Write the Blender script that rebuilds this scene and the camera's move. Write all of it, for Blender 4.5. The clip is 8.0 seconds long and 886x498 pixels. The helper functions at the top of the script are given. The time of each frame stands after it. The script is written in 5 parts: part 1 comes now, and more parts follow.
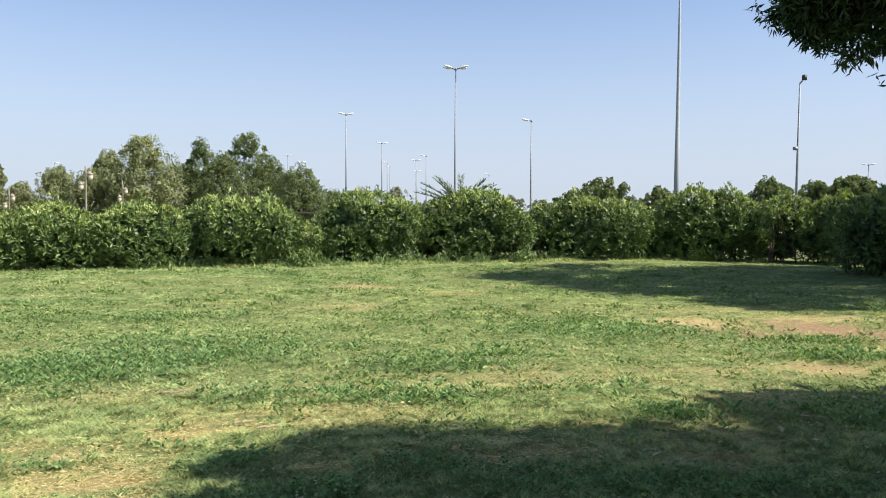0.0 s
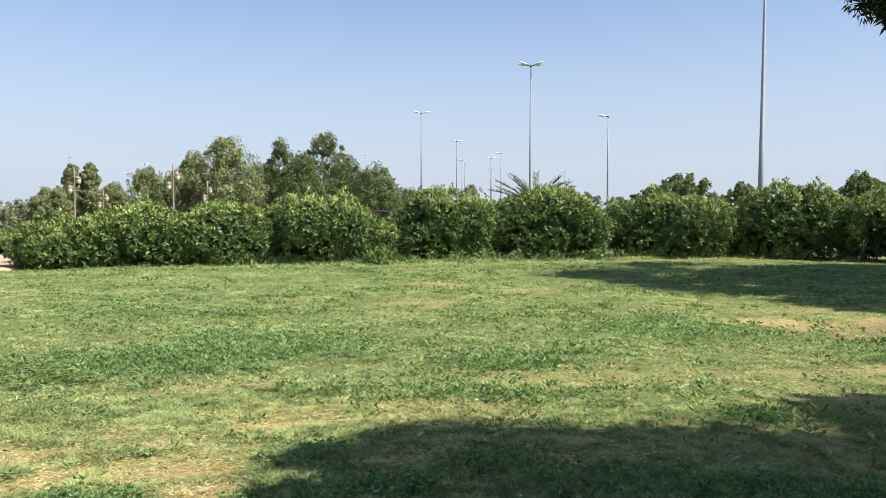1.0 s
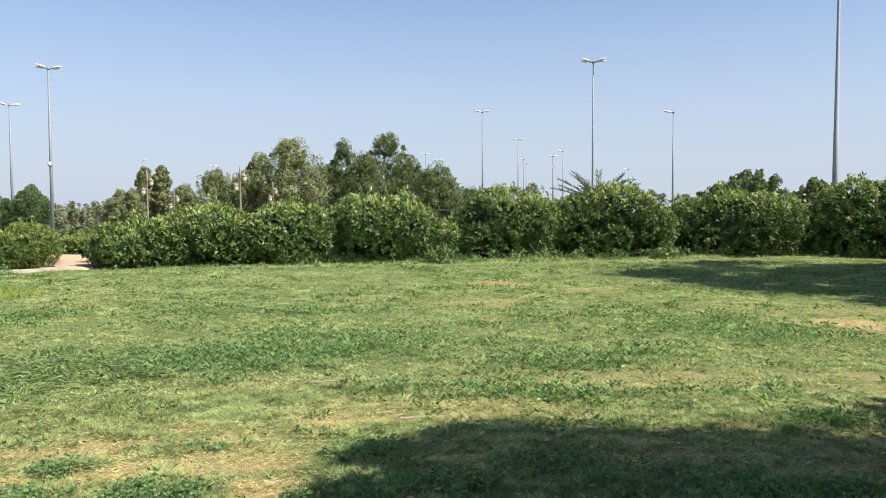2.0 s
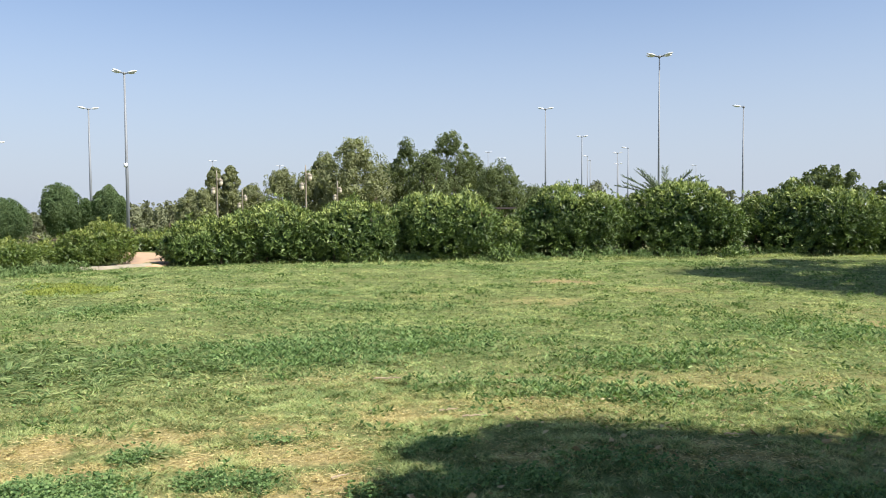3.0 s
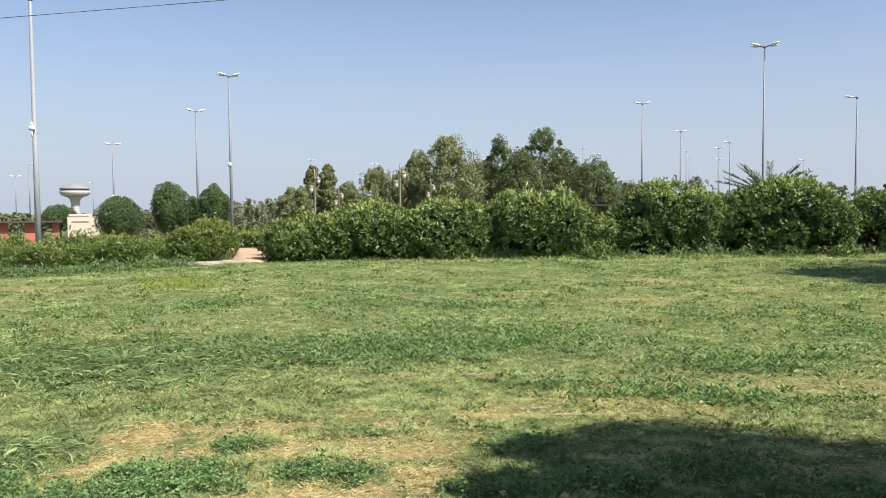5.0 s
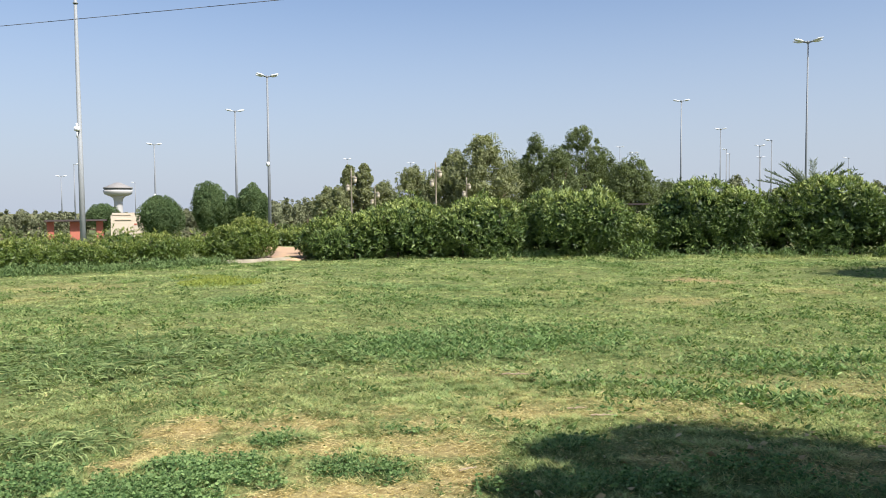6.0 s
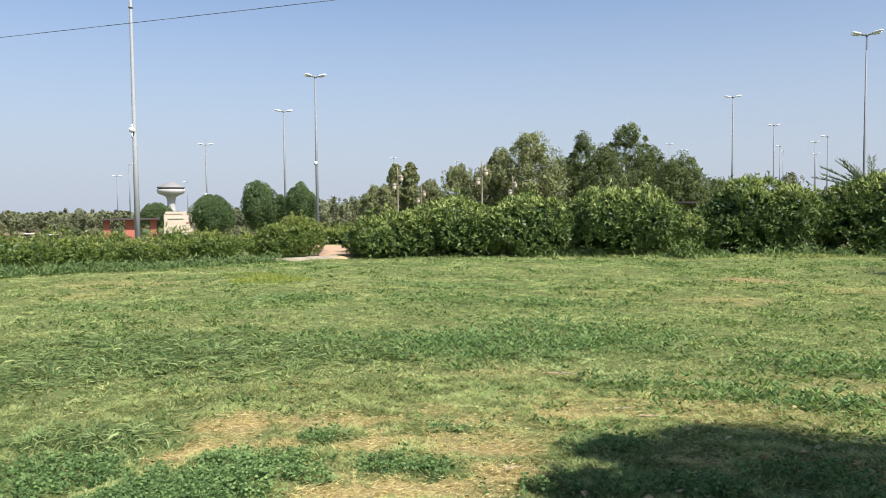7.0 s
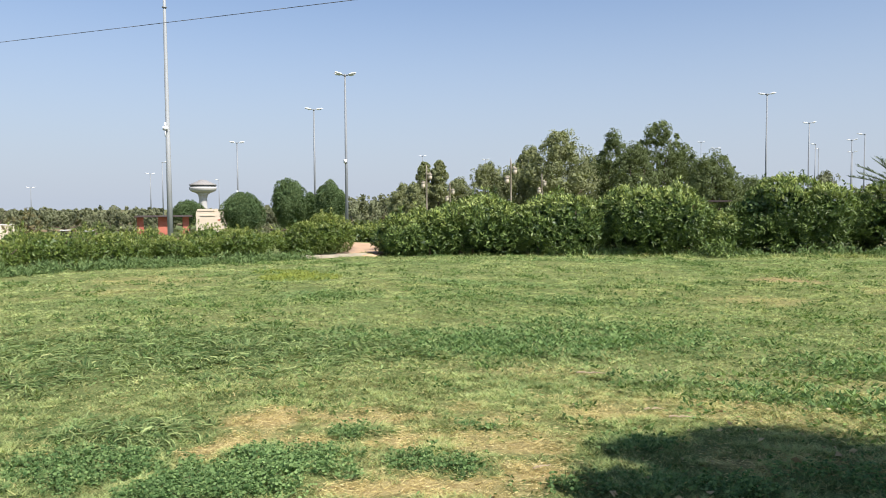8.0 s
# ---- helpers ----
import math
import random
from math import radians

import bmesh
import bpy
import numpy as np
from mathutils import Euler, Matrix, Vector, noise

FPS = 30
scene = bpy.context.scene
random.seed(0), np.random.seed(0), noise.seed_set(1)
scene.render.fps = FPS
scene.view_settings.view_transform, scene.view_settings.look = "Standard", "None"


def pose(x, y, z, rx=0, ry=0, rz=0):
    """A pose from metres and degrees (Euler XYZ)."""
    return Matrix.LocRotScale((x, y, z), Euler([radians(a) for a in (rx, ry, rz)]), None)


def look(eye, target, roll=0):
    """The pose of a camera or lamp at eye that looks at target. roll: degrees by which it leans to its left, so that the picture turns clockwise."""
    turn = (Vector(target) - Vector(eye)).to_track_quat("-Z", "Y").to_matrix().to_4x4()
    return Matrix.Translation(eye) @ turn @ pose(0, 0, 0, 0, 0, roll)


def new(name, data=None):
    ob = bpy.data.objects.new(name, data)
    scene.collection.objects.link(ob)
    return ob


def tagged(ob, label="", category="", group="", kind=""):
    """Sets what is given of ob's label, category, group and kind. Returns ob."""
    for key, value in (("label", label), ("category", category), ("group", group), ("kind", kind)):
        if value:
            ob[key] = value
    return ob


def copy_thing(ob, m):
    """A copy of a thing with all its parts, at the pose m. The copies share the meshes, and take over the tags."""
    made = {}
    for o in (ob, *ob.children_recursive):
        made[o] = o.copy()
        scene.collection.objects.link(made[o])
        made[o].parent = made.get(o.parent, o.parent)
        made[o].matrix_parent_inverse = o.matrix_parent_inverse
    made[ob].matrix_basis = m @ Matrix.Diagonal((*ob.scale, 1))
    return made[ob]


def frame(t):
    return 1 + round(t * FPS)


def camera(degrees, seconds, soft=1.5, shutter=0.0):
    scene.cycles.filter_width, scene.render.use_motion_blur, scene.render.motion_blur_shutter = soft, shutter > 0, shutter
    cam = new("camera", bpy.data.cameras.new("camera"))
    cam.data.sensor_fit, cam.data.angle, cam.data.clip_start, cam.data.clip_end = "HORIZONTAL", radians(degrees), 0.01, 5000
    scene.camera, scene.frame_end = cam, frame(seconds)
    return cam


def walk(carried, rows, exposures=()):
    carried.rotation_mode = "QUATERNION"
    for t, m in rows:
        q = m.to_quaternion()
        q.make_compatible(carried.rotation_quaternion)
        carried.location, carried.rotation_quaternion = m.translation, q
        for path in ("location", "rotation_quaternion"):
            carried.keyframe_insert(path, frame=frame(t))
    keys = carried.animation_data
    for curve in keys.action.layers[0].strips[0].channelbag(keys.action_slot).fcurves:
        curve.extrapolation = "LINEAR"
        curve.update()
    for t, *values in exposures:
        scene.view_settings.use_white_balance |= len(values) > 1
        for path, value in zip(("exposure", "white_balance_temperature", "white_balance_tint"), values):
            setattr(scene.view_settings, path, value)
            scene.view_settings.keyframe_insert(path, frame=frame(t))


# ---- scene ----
cam = camera(60.24, 8.0, soft=0.95)
EYE = 1.5
# seconds, yaw, pitch, roll and sway of a hand-held camera that turns where it stands and backs by a hand's width
TURNS = [
    (0.0, 0.015, -2.507, -0.328, 0.000, 0.000, 0.000),
    (0.5, 1.976, -2.613, -0.255, 0.002, -0.013, 0.001),
    (1.0, 5.623, -2.701, -0.131, 0.005, -0.026, 0.003),
    (2.5, 12.266, -2.804, 0.371, 0.006, -0.039, 0.003),
    (3.0, 14.911, -2.874, 0.412, 0.005, -0.045, 0.002),
    (3.5, 16.959, -2.926, 0.393, 0.002, -0.044, 0.002),
    (4.0, 19.027, -2.976, 0.376, -0.001, -0.044, 0.001),
    (4.5, 20.588, -3.007, 0.453, 0.003, -0.051, 0.002),
    (6.0, 24.528, -3.084, 0.464, 0.006, -0.064, 0.002),
    (6.5, 26.278, -3.124, 0.531, 0.008, -0.068, 0.001),
    (7.0, 27.973, -3.159, 0.533, 0.009, -0.070, 0.001),
    (7.5, 28.925, -3.185, 0.476, 0.007, -0.075, 0.001),
    (8.0, 30.113, -3.289, 0.372, 0.007, -0.077, 0.001),
]
walk(cam, [(t, pose(sx, sy, EYE + sz, 0, 0, yaw) @ pose(0, 0, 0, pitch) @ pose(0, 0, 0, 0, roll) @ pose(0, 0, 0, 90))
           for t, yaw, pitch, roll, sx, sy, sz in TURNS], exposures=[(0.0, 0.82), (3.0, 0.69), (8.0, 0.585)])

# ---------------------------------------------------------------- light
SUN_EL, SUN_AZ = 50.0, 108.0
world = bpy.data.worlds.new("sky")
world.use_nodes = True
scene.world = world
wn, wl = world.node_tree.nodes, world.node_tree.links
wn.clear()
sky = wn.new("ShaderNodeTexSky")
sky.sky_type, sky.sun_disc = "NISHITA", False
sky.sun_elevation, sky.sun_rotation = radians(SUN_EL), radians(SUN_AZ)
sky.air_density, sky.dust_density, sky.ozone_density, sky.altitude = 1.0, 1.3, 4.0, 0
bg = wn.new("ShaderNodeBackground")
bg.inputs["Strength"].default_value = 0.102
wo = wn.new("ShaderNodeOutputWorld")
haze = wn.new("ShaderNodeMix")
haze.data_type, haze.blend_type = "RGBA", "MULTIPLY"
haze.inputs[0].default_value, haze.inputs[7].default_value = 1.0, (0.92, 0.945, 1.0, 1.0)
wl.new(sky.outputs[0], haze.inputs[6])
# dusty haze that thickens evenly towards the horizon, all round
where = wn.new("ShaderNodeTexCoord")
split = wn.new("ShaderNodeSeparateXYZ")
wl.new(where.outputs["Generated"], split.inputs[0])
rise = wn.new("ShaderNodeMapRange")
rise.interpolation_type = "SMOOTHSTEP"
for i, v in enumerate((-0.04, 0.40, 0.92, 0.0)):
    rise.inputs[i + 1].default_value = v
wl.new(split.outputs[2], rise.inputs[0])
dusty = wn.new("ShaderNodeMix")
dusty.data_type = "RGBA"
dusty.inputs[7].default_value = (3.60, 4.02, 4.80, 1.0)
wl.new(rise.outputs[0], dusty.inputs[0])
wl.new(haze.outputs[2], dusty.inputs[6])
wl.new(dusty.outputs[2], bg.inputs[0])
wl.new(bg.outputs[0], wo.inputs[0])

sun = new("sun", bpy.data.lights.new("sun", "SUN"))
sun.data.energy, sun.data.angle, sun.data.color = 5.0, radians(0.55), (1.0, 0.955, 0.88)
flat = math.cos(radians(SUN_EL))
toward = Vector((flat * math.sin(radians(SUN_AZ)), flat * math.cos(radians(SUN_AZ)), math.sin(radians(SUN_EL))))
sun.matrix_world = look(toward * 60, (0, 0, 0))


# ---------------------------------------------------------------- materials
def material(name, rough=0.6, metal=0.0, spec=0.5):
    m = bpy.data.materials.new(name)
    m.use_nodes = True
    nt = m.node_tree
    b = nt.nodes["Principled BSDF"]
    b.inputs["Roughness"].default_value = rough
    b.inputs["Metallic"].default_value = metal
    b.inputs["Specular IOR Level"].default_value = spec
    return m, nt, b


def node(nt, kind, **values):
    n = nt.nodes.new(kind)
    for k, v in values.items():
        n.inputs[k.replace("_", " ")].default_value = v
    return n


def mix(nt, fac, a, b, mode="MIX"):
    n = nt.nodes.new("ShaderNodeMix")
    n.data_type, n.blend_type = "RGBA", mode
    for sock, v in ((n.inputs[0], fac), (n.inputs[6], a), (n.inputs[7], b)):
        if isinstance(v, (int, float)):
            sock.default_value = v
        elif isinstance(v, tuple):
            sock.default_value = (*v, 1.0)
        else:
            nt.links.new(v, sock)
    return n.outputs[2]


def ramp(nt, src, lo, hi, a=0.0, b=1.0):
    n = nt.nodes.new("ShaderNodeMapRange")
    n.inputs[1].default_value, n.inputs[2].default_value = lo, hi
    n.inputs[3].default_value, n.inputs[4].default_value = a, b
    nt.links.new(src, n.inputs[0])
    return n.outputs[0]


def noise_of(nt, scale, detail=4.0, rough=0.6, space="Object"):
    c = nt.nodes.new("ShaderNodeTexCoord")
    n = node(nt, "ShaderNodeTexNoise", Scale=scale, Detail=detail, Roughness=rough)
    nt.links.new(c.outputs[space], n.inputs["Vector"])
    return n.outputs[0]


def bumped(nt, b, src, strength, distance):
    n = node(nt, "ShaderNodeBump", Strength=strength, Distance=distance)
    nt.links.new(src, n.inputs["Height"])
    nt.links.new(n.outputs[0], b.inputs["Normal"])


def attr(nt, name):
    n = nt.nodes.new("ShaderNodeAttribute")
    n.attribute_name = name
    return n.outputs["Fac"]


def painted(name, colour, rough=0.5, metal=0.0, wear=0.25, scale=3.0, dark=0.6):
    """Paint, plaster or metal with grain and soiling at two scales."""
    m, nt, b = material(name, rough, metal)
    worn = tuple(c * dark for c in colour)
    c = mix(nt, ramp(nt, noise_of(nt, scale, 6.0), 0.42, 0.7, 0.0, wear * 2), colour, worn)
    c = mix(nt, ramp(nt, noise_of(nt, scale * 14, 3.0), 0.4, 0.7, 0.0, wear), c, worn)
    nt.links.new(c, b.inputs["Base Color"])
    bumped(nt, b, noise_of(nt, scale * 20, 3.0), 0.25, 0.004)
    return m


def foliage(name, dark, light, lit_tip=None, rough=0.45, through_light=0.3, spec=0.5, patchy=1.0):
    """Leaves: tone differs from leaf to leaf and, slowly, over the plant; light passes through."""
    m, nt, b = material(name, rough, 0.0, spec)
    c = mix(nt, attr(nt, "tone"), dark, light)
    if lit_tip:
        c = mix(nt, ramp(nt, attr(nt, "young"), 0.35, 1.0), c, lit_tip)
    c = mix(nt, ramp(nt, noise_of(nt, 0.7 * patchy, 3.0), 0.35, 0.7, 0.0, 0.4), c, dark)
    nt.links.new(c, b.inputs["Base Color"])
    tr = nt.nodes.new("ShaderNodeBsdfTranslucent")
    warm = mix(nt, 1.0, c, (1.1, 1.15, 0.55), "MULTIPLY")
    nt.links.new(warm, tr.inputs[0])
    sh = nt.nodes.new("ShaderNodeMixShader")
    sh.inputs[0].default_value = through_light
    out = nt.nodes["Material Output"]
    nt.links.new(b.outputs[0], sh.inputs[1])
    nt.links.new(tr.outputs[0], sh.inputs[2])
    nt.links.new(sh.outputs[0], out.inputs[0])
    return m


def grass_material(name):
    m, nt, b = material(name, 0.7, 0.0, 0.08)
    green = mix(nt, attr(nt, "tone"), (0.080, 0.132, 0.043), (0.458, 0.537, 0.228))
    lush = mix(nt, attr(nt, "tone"), (0.046, 0.108, 0.037), (0.245, 0.392, 0.158))
    straw = mix(nt, attr(nt, "tone"), (0.380, 0.285, 0.110), (0.680, 0.550, 0.270))
    c = mix(nt, attr(nt, "lush"), green, lush)
    c = mix(nt, attr(nt, "dry"), c, straw)
    nt.links.new(c, b.inputs["Base Color"])
    tr = nt.nodes.new("ShaderNodeBsdfTranslucent")
    nt.links.new(mix(nt, 1.0, c, (1.05, 1.1, 0.6), "MULTIPLY"), tr.inputs[0])
    sh = nt.nodes.new("ShaderNodeMixShader")
    sh.inputs[0].default_value = 0.3
    nt.links.new(b.outputs[0], sh.inputs[1])
    nt.links.new(tr.outputs[0], sh.inputs[2])
    nt.links.new(sh.outputs[0], nt.nodes["Material Output"].inputs[0])
    return m


def ground_material():
    m, nt, b = material("lawn_soil", 0.95, 0.0, 0.03)
    fine = noise_of(nt, 22.0, 6.0, 0.75)
    mid = noise_of(nt, 2.3, 5.0, 0.65)
    thatch = mix(nt, ramp(nt, fine, 0.35, 0.68), (0.045, 0.074, 0.022), (0.230, 0.285, 0.105))
    thatch = mix(nt, ramp(nt, mid, 0.45, 0.7, 0.0, 0.5), thatch, (0.240, 0.255, 0.105))
    straw = mix(nt, ramp(nt, fine, 0.35, 0.65), (0.300, 0.212, 0.090), (0.600, 0.470, 0.236))
    soil = mix(nt, ramp(nt, fine, 0.35, 0.7), (0.205, 0.125, 0.070), (0.400, 0.268, 0.160))
    c = mix(nt, attr(nt, "dry"), thatch, straw)
    c = mix(nt, attr(nt, "bare"), c, soil)
    far = mix(nt, ramp(nt, noise_of(nt, 0.06, 5.0), 0.48, 0.66), (0.120, 0.145, 0.065), (0.270, 0.185, 0.115))
    c = mix(nt, attr(nt, "away"), c, far)
    nt.links.new(c, b.inputs["Base Color"])
    bumped(nt, b, fine, 0.9, 0.03)
    return m


M_GROUND = ground_material()
M_GRASS = grass_material("grass_blades")
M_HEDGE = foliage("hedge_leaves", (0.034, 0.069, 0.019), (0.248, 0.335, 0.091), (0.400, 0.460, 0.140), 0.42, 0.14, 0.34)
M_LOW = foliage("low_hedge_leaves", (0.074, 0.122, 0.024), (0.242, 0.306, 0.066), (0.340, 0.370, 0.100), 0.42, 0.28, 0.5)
M_HERB = foliage("herb_leaves", (0.095, 0.155, 0.060), (0.250, 0.335, 0.135), None, 0.7, 0.3, 0.12)
M_WEED = foliage("clover_leaves", (0.058, 0.120, 0.041), (0.300, 0.425, 0.165), None, 0.65, 0.3, 0.1)
M_CUSHION = foliage("cushion_weed_leaves", (0.070, 0.130, 0.042), (0.285, 0.385, 0.130), None, 0.65, 0.3, 0.1)
M_SHADE = foliage("shade_tree_leaves", (0.022, 0.046, 0.014), (0.055, 0.095, 0.027), None, 0.45, 0.12, 0.4)
M_TREE_A = foliage("tree_leaves_olive", (0.212, 0.230, 0.122), (0.318, 0.338, 0.184), None, 0.85, 0.36, 0.08, 0.4)
M_TREE_B = foliage("tree_leaves_green", (0.116, 0.146, 0.070), (0.206, 0.242, 0.112), None, 0.85, 0.36, 0.08, 0.4)
M_TREE_C = foliage("round_tree_leaves", (0.074, 0.120, 0.052), (0.178, 0.236, 0.104), None, 0.8, 0.28, 0.1, 0.4)
# distance haze is put into these paler, greyer leaf colours
M_TREE_D = foliage("far_scrub_leaves_hazed", (0.168, 0.184, 0.104), (0.232, 0.240, 0.143), None, 0.85, 0.2, 0.2, 0.2)
M_DRYLEAF = foliage("dry_shrub_leaves", (0.110, 0.090, 0.040), (0.200, 0.180, 0.080), None, 0.7, 0.2, 0.2)
M_PALM = foliage("palm_fronds", (0.085, 0.115, 0.070), (0.180, 0.215, 0.135), None, 0.5, 0.2, 0.4)
M_BARK = painted("bark", (0.150, 0.110, 0.075), 0.95, 0.0, 0.5, 6.0, 0.45)
M_GALV = painted("galvanised_steel", (0.225, 0.240, 0.255), 0.6, 0.1, 0.12, 2.0, 0.78)
M_MAST = painted("weathered_galvanised_steel", (0.330, 0.345, 0.355), 0.65, 0.05, 0.12, 2.0, 0.78)
M_LAMPWHITE = painted("white_enamel", (0.800, 0.810, 0.820), 0.35, 0.0, 0.08, 4.0, 0.8)
M_LENS = painted("lamp_lens", (0.620, 0.660, 0.700), 0.2, 0.0, 0.08, 4.0, 0.8)
M_DARKMETAL = painted("dark_metal", (0.070, 0.070, 0.075), 0.5, 0.4, 0.2, 4.0, 0.6)
M_BRASS = painted("cream_gilt_paint", (0.330, 0.285, 0.215), 0.45, 0.1, 0.25, 5.0, 0.6)
M_GLOBE = painted("milky_lantern_glass", (0.620, 0.540, 0.420), 0.3, 0.0, 0.15, 5.0, 0.75)
M_KERB = painted("whitewashed_kerb", (0.470, 0.405, 0.310), 0.85, 0.0, 0.3, 3.0, 0.7)
M_PAVE = painted("pink_path_paving", (0.520, 0.340, 0.205), 0.9, 0.0, 0.3, 1.6, 0.75)
M_CREAM = painted("cream_plaster", (0.640, 0.540, 0.420), 0.85, 0.0, 0.18, 0.8, 0.82)
M_RED = painted("terracotta_plaster", (0.480, 0.150, 0.100), 0.8, 0.0, 0.25, 1.0, 0.7)
M_DARKROOF = painted("dark_roof_timber", (0.075, 0.055, 0.050), 0.7, 0.0, 0.25, 1.5, 0.6)
M_WALLWHITE = painted("white_wall_paint", (0.700, 0.680, 0.640), 0.8, 0.0, 0.2, 0.9, 0.75)
M_TOWER = painted("tower_concrete", (0.470, 0.455, 0.440), 0.8, 0.0, 0.25, 0.25, 0.8)
M_TOWERROOF = painted("tower_roof", (0.270, 0.255, 0.245), 0.85, 0.0, 0.25, 0.25, 0.8)
M_TOWERDARK = painted("tower_window_band", (0.130, 0.140, 0.150), 0.35, 0.0, 0.15, 0.3, 0.8)
M_CABLE = painted("black_cable", (0.085, 0.085, 0.095), 0.6, 0.0, 0.1, 4.0, 0.8)
M_YELLOW = foliage("yellow_weed_leaves", (0.200, 0.250, 0.050), (0.400, 0.430, 0.090), None, 0.6, 0.3, 0.3, 2.0)
M_DEADWOOD = painted("dead_wood", (0.420, 0.330, 0.220), 0.85, 0.0, 0.3, 8.0, 0.6)
M_STRAW = foliage("straw_bits", (0.460, 0.360, 0.140), (0.900, 0.765, 0.420), None, 0.75, 0.2, 0.1, 4.0)
M_LITTER = foliage("fallen_leaves", (0.260, 0.180, 0.080), (0.560, 0.470, 0.270), None, 0.7, 0.15, 0.3)


# ---------------------------------------------------------------- builders
RNG = np.random.default_rng(7)


def thing(name, at, label, category, group="", kind="", turn=0.0):
    e = new(name)
    e.matrix_world = pose(at[0], at[1], at[2], 0, 0, turn)
    return tagged(e, label, category, group, kind)


def part(name, bm, mat, parent, label="", smooth=True):
    """Links a bmesh as one mesh object under a thing or part."""
    me = bpy.data.meshes.new(name)
    bm.to_mesh(me)
    bm.free()
    me.materials.append(mat)
    if smooth:
        me.polygons.foreach_set("use_smooth", [len(p.vertices) < 5 for p in me.polygons])
    o = new(name, me)
    o.parent = parent
    return tagged(o, label)


def soup(name, verts, faces, mat, attrs=None, smooth=False):
    """A mesh object from arrays: verts n x 3, faces m x 3 or m x 4, attrs of one value a vertex."""
    verts, faces = np.asarray(verts, np.float32), np.asarray(faces, np.int32)
    me = bpy.data.meshes.new(name)
    me.vertices.add(len(verts))
    me.vertices.foreach_set("co", verts.ravel())
    k = faces.shape[1]
    me.loops.add(faces.size)
    me.loops.foreach_set("vertex_index", faces.ravel())
    me.polygons.add(len(faces))
    me.polygons.foreach_set("loop_start", np.arange(0, faces.size, k, dtype=np.int32))
    if smooth:
        me.polygons.foreach_set("use_smooth", np.ones(len(faces), bool))
    for key, values in (attrs or {}).items():
        a = me.attributes.new(key, "FLOAT", "POINT")
        a.data.foreach_set("value", np.asarray(values, np.float32))
    me.update()
    me.materials.append(mat)
    return new(name, me)


def unit(v):
    return v / np.maximum(np.linalg.norm(v, axis=-1, keepdims=True), 1e-9)


def leaf_cloud(pos, axis, length, width, rng, fold=0.25, young=None, extra_tone=None, simple=False, face=None):
    """Arrays of pointed, folded leaves at pos that grow along axis."""
    n = len(pos)
    axis = unit(axis)
    side = unit(np.cross(axis, rng.normal(size=(n, 3)) if face is None else face))
    up = np.cross(side, axis)
    length = np.broadcast_to(length, n)[:, None]
    width = np.broadcast_to(width, n)[:, None]
    mid = pos + axis * length * 0.45
    tone = rng.random(n) if extra_tone is None else np.clip(extra_tone + rng.normal(0, 0.12, n), 0, 1)
    if simple:
        v = np.stack([pos, mid - side * width * 0.5 + up * width * fold, pos + axis * length, mid + side * width * 0.5 + up * width * fold], 1).reshape(-1, 3)
        b = np.arange(n)[:, None] * 4
        a = {"tone": np.repeat(tone, 4)}
        if young is not None:
            a["young"] = np.repeat(np.clip(young, 0, 1), 4)
        return v, np.concatenate([b + [0, 2, 1], b + [0, 3, 2]]), a
    v = np.stack([pos, mid - side * width * 0.5 + up * width * fold, pos + axis * length - up * length * 0.12,
                  mid + side * width * 0.5 + up * width * fold, mid - up * width * 0.05], 1).reshape(-1, 3)
    b = np.arange(n)[:, None] * 5
    f = np.concatenate([b + [0, 4, 1], b + [1, 4, 2], b + [0, 3, 4], b + [4, 3, 2]])
    a = {"tone": np.repeat(tone, 5)}
    if young is not None:
        a["young"] = np.repeat(np.clip(young, 0, 1), 5)
    return v, f, a


def cone(bm, p, q, r0, r1, sides=8):
    """A tapered round bar from p to q."""
    p, q = Vector(p), Vector(q)
    d = q - p
    m = Matrix.Translation((p + q) / 2) @ d.to_track_quat("Z", "Y").to_matrix().to_4x4()
    bmesh.ops.create_cone(bm, cap_ends=True, segments=sides, radius1=r0, radius2=r1, depth=d.length, matrix=m)


def box(bm, at, size, bevel=0.0, turn=0.0):
    r = bmesh.ops.create_cube(bm, size=1.0, matrix=pose(*at, 0, 0, turn) @ Matrix.Diagonal((*size, 1)))
    if bevel:
        bmesh.ops.bevel(bm, geom=list({e for v in r["verts"] for e in v.link_edges}), offset=bevel, segments=2, affect="EDGES")


def ball(bm, at, size, u=12, v=8, turn=None):
    m = Matrix.Translation(at) @ (turn or Matrix()) @ Matrix.Diagonal((*size, 1))
    bmesh.ops.create_uvsphere(bm, u_segments=u, v_segments=v, radius=1.0, matrix=m)


def lathe(bm, profile, sides=24, at=(0, 0, 0)):
    """A turned body from (radius, height) pairs."""
    rings = []
    for r, z in profile:
        rings.append([bm.verts.new((at[0] + r * math.cos(a), at[1] + r * math.sin(a), at[2] + z))
                      for a in (2 * math.pi * i / sides for i in range(sides))])
    for a, b in zip(rings, rings[1:]):
        for i in range(sides):
            bm.faces.new((a[i], a[(i + 1) % sides], b[(i + 1) % sides], b[i]))
    bm.faces.new(rings[0][::-1])
    bm.faces.new(rings[-1])


def polar(az, d, z=0.0):
    """A place by its bearing (degrees to the left of y), its distance and height."""
    a = radians(az)
    return (-d * math.sin(a), d * math.cos(a), z)


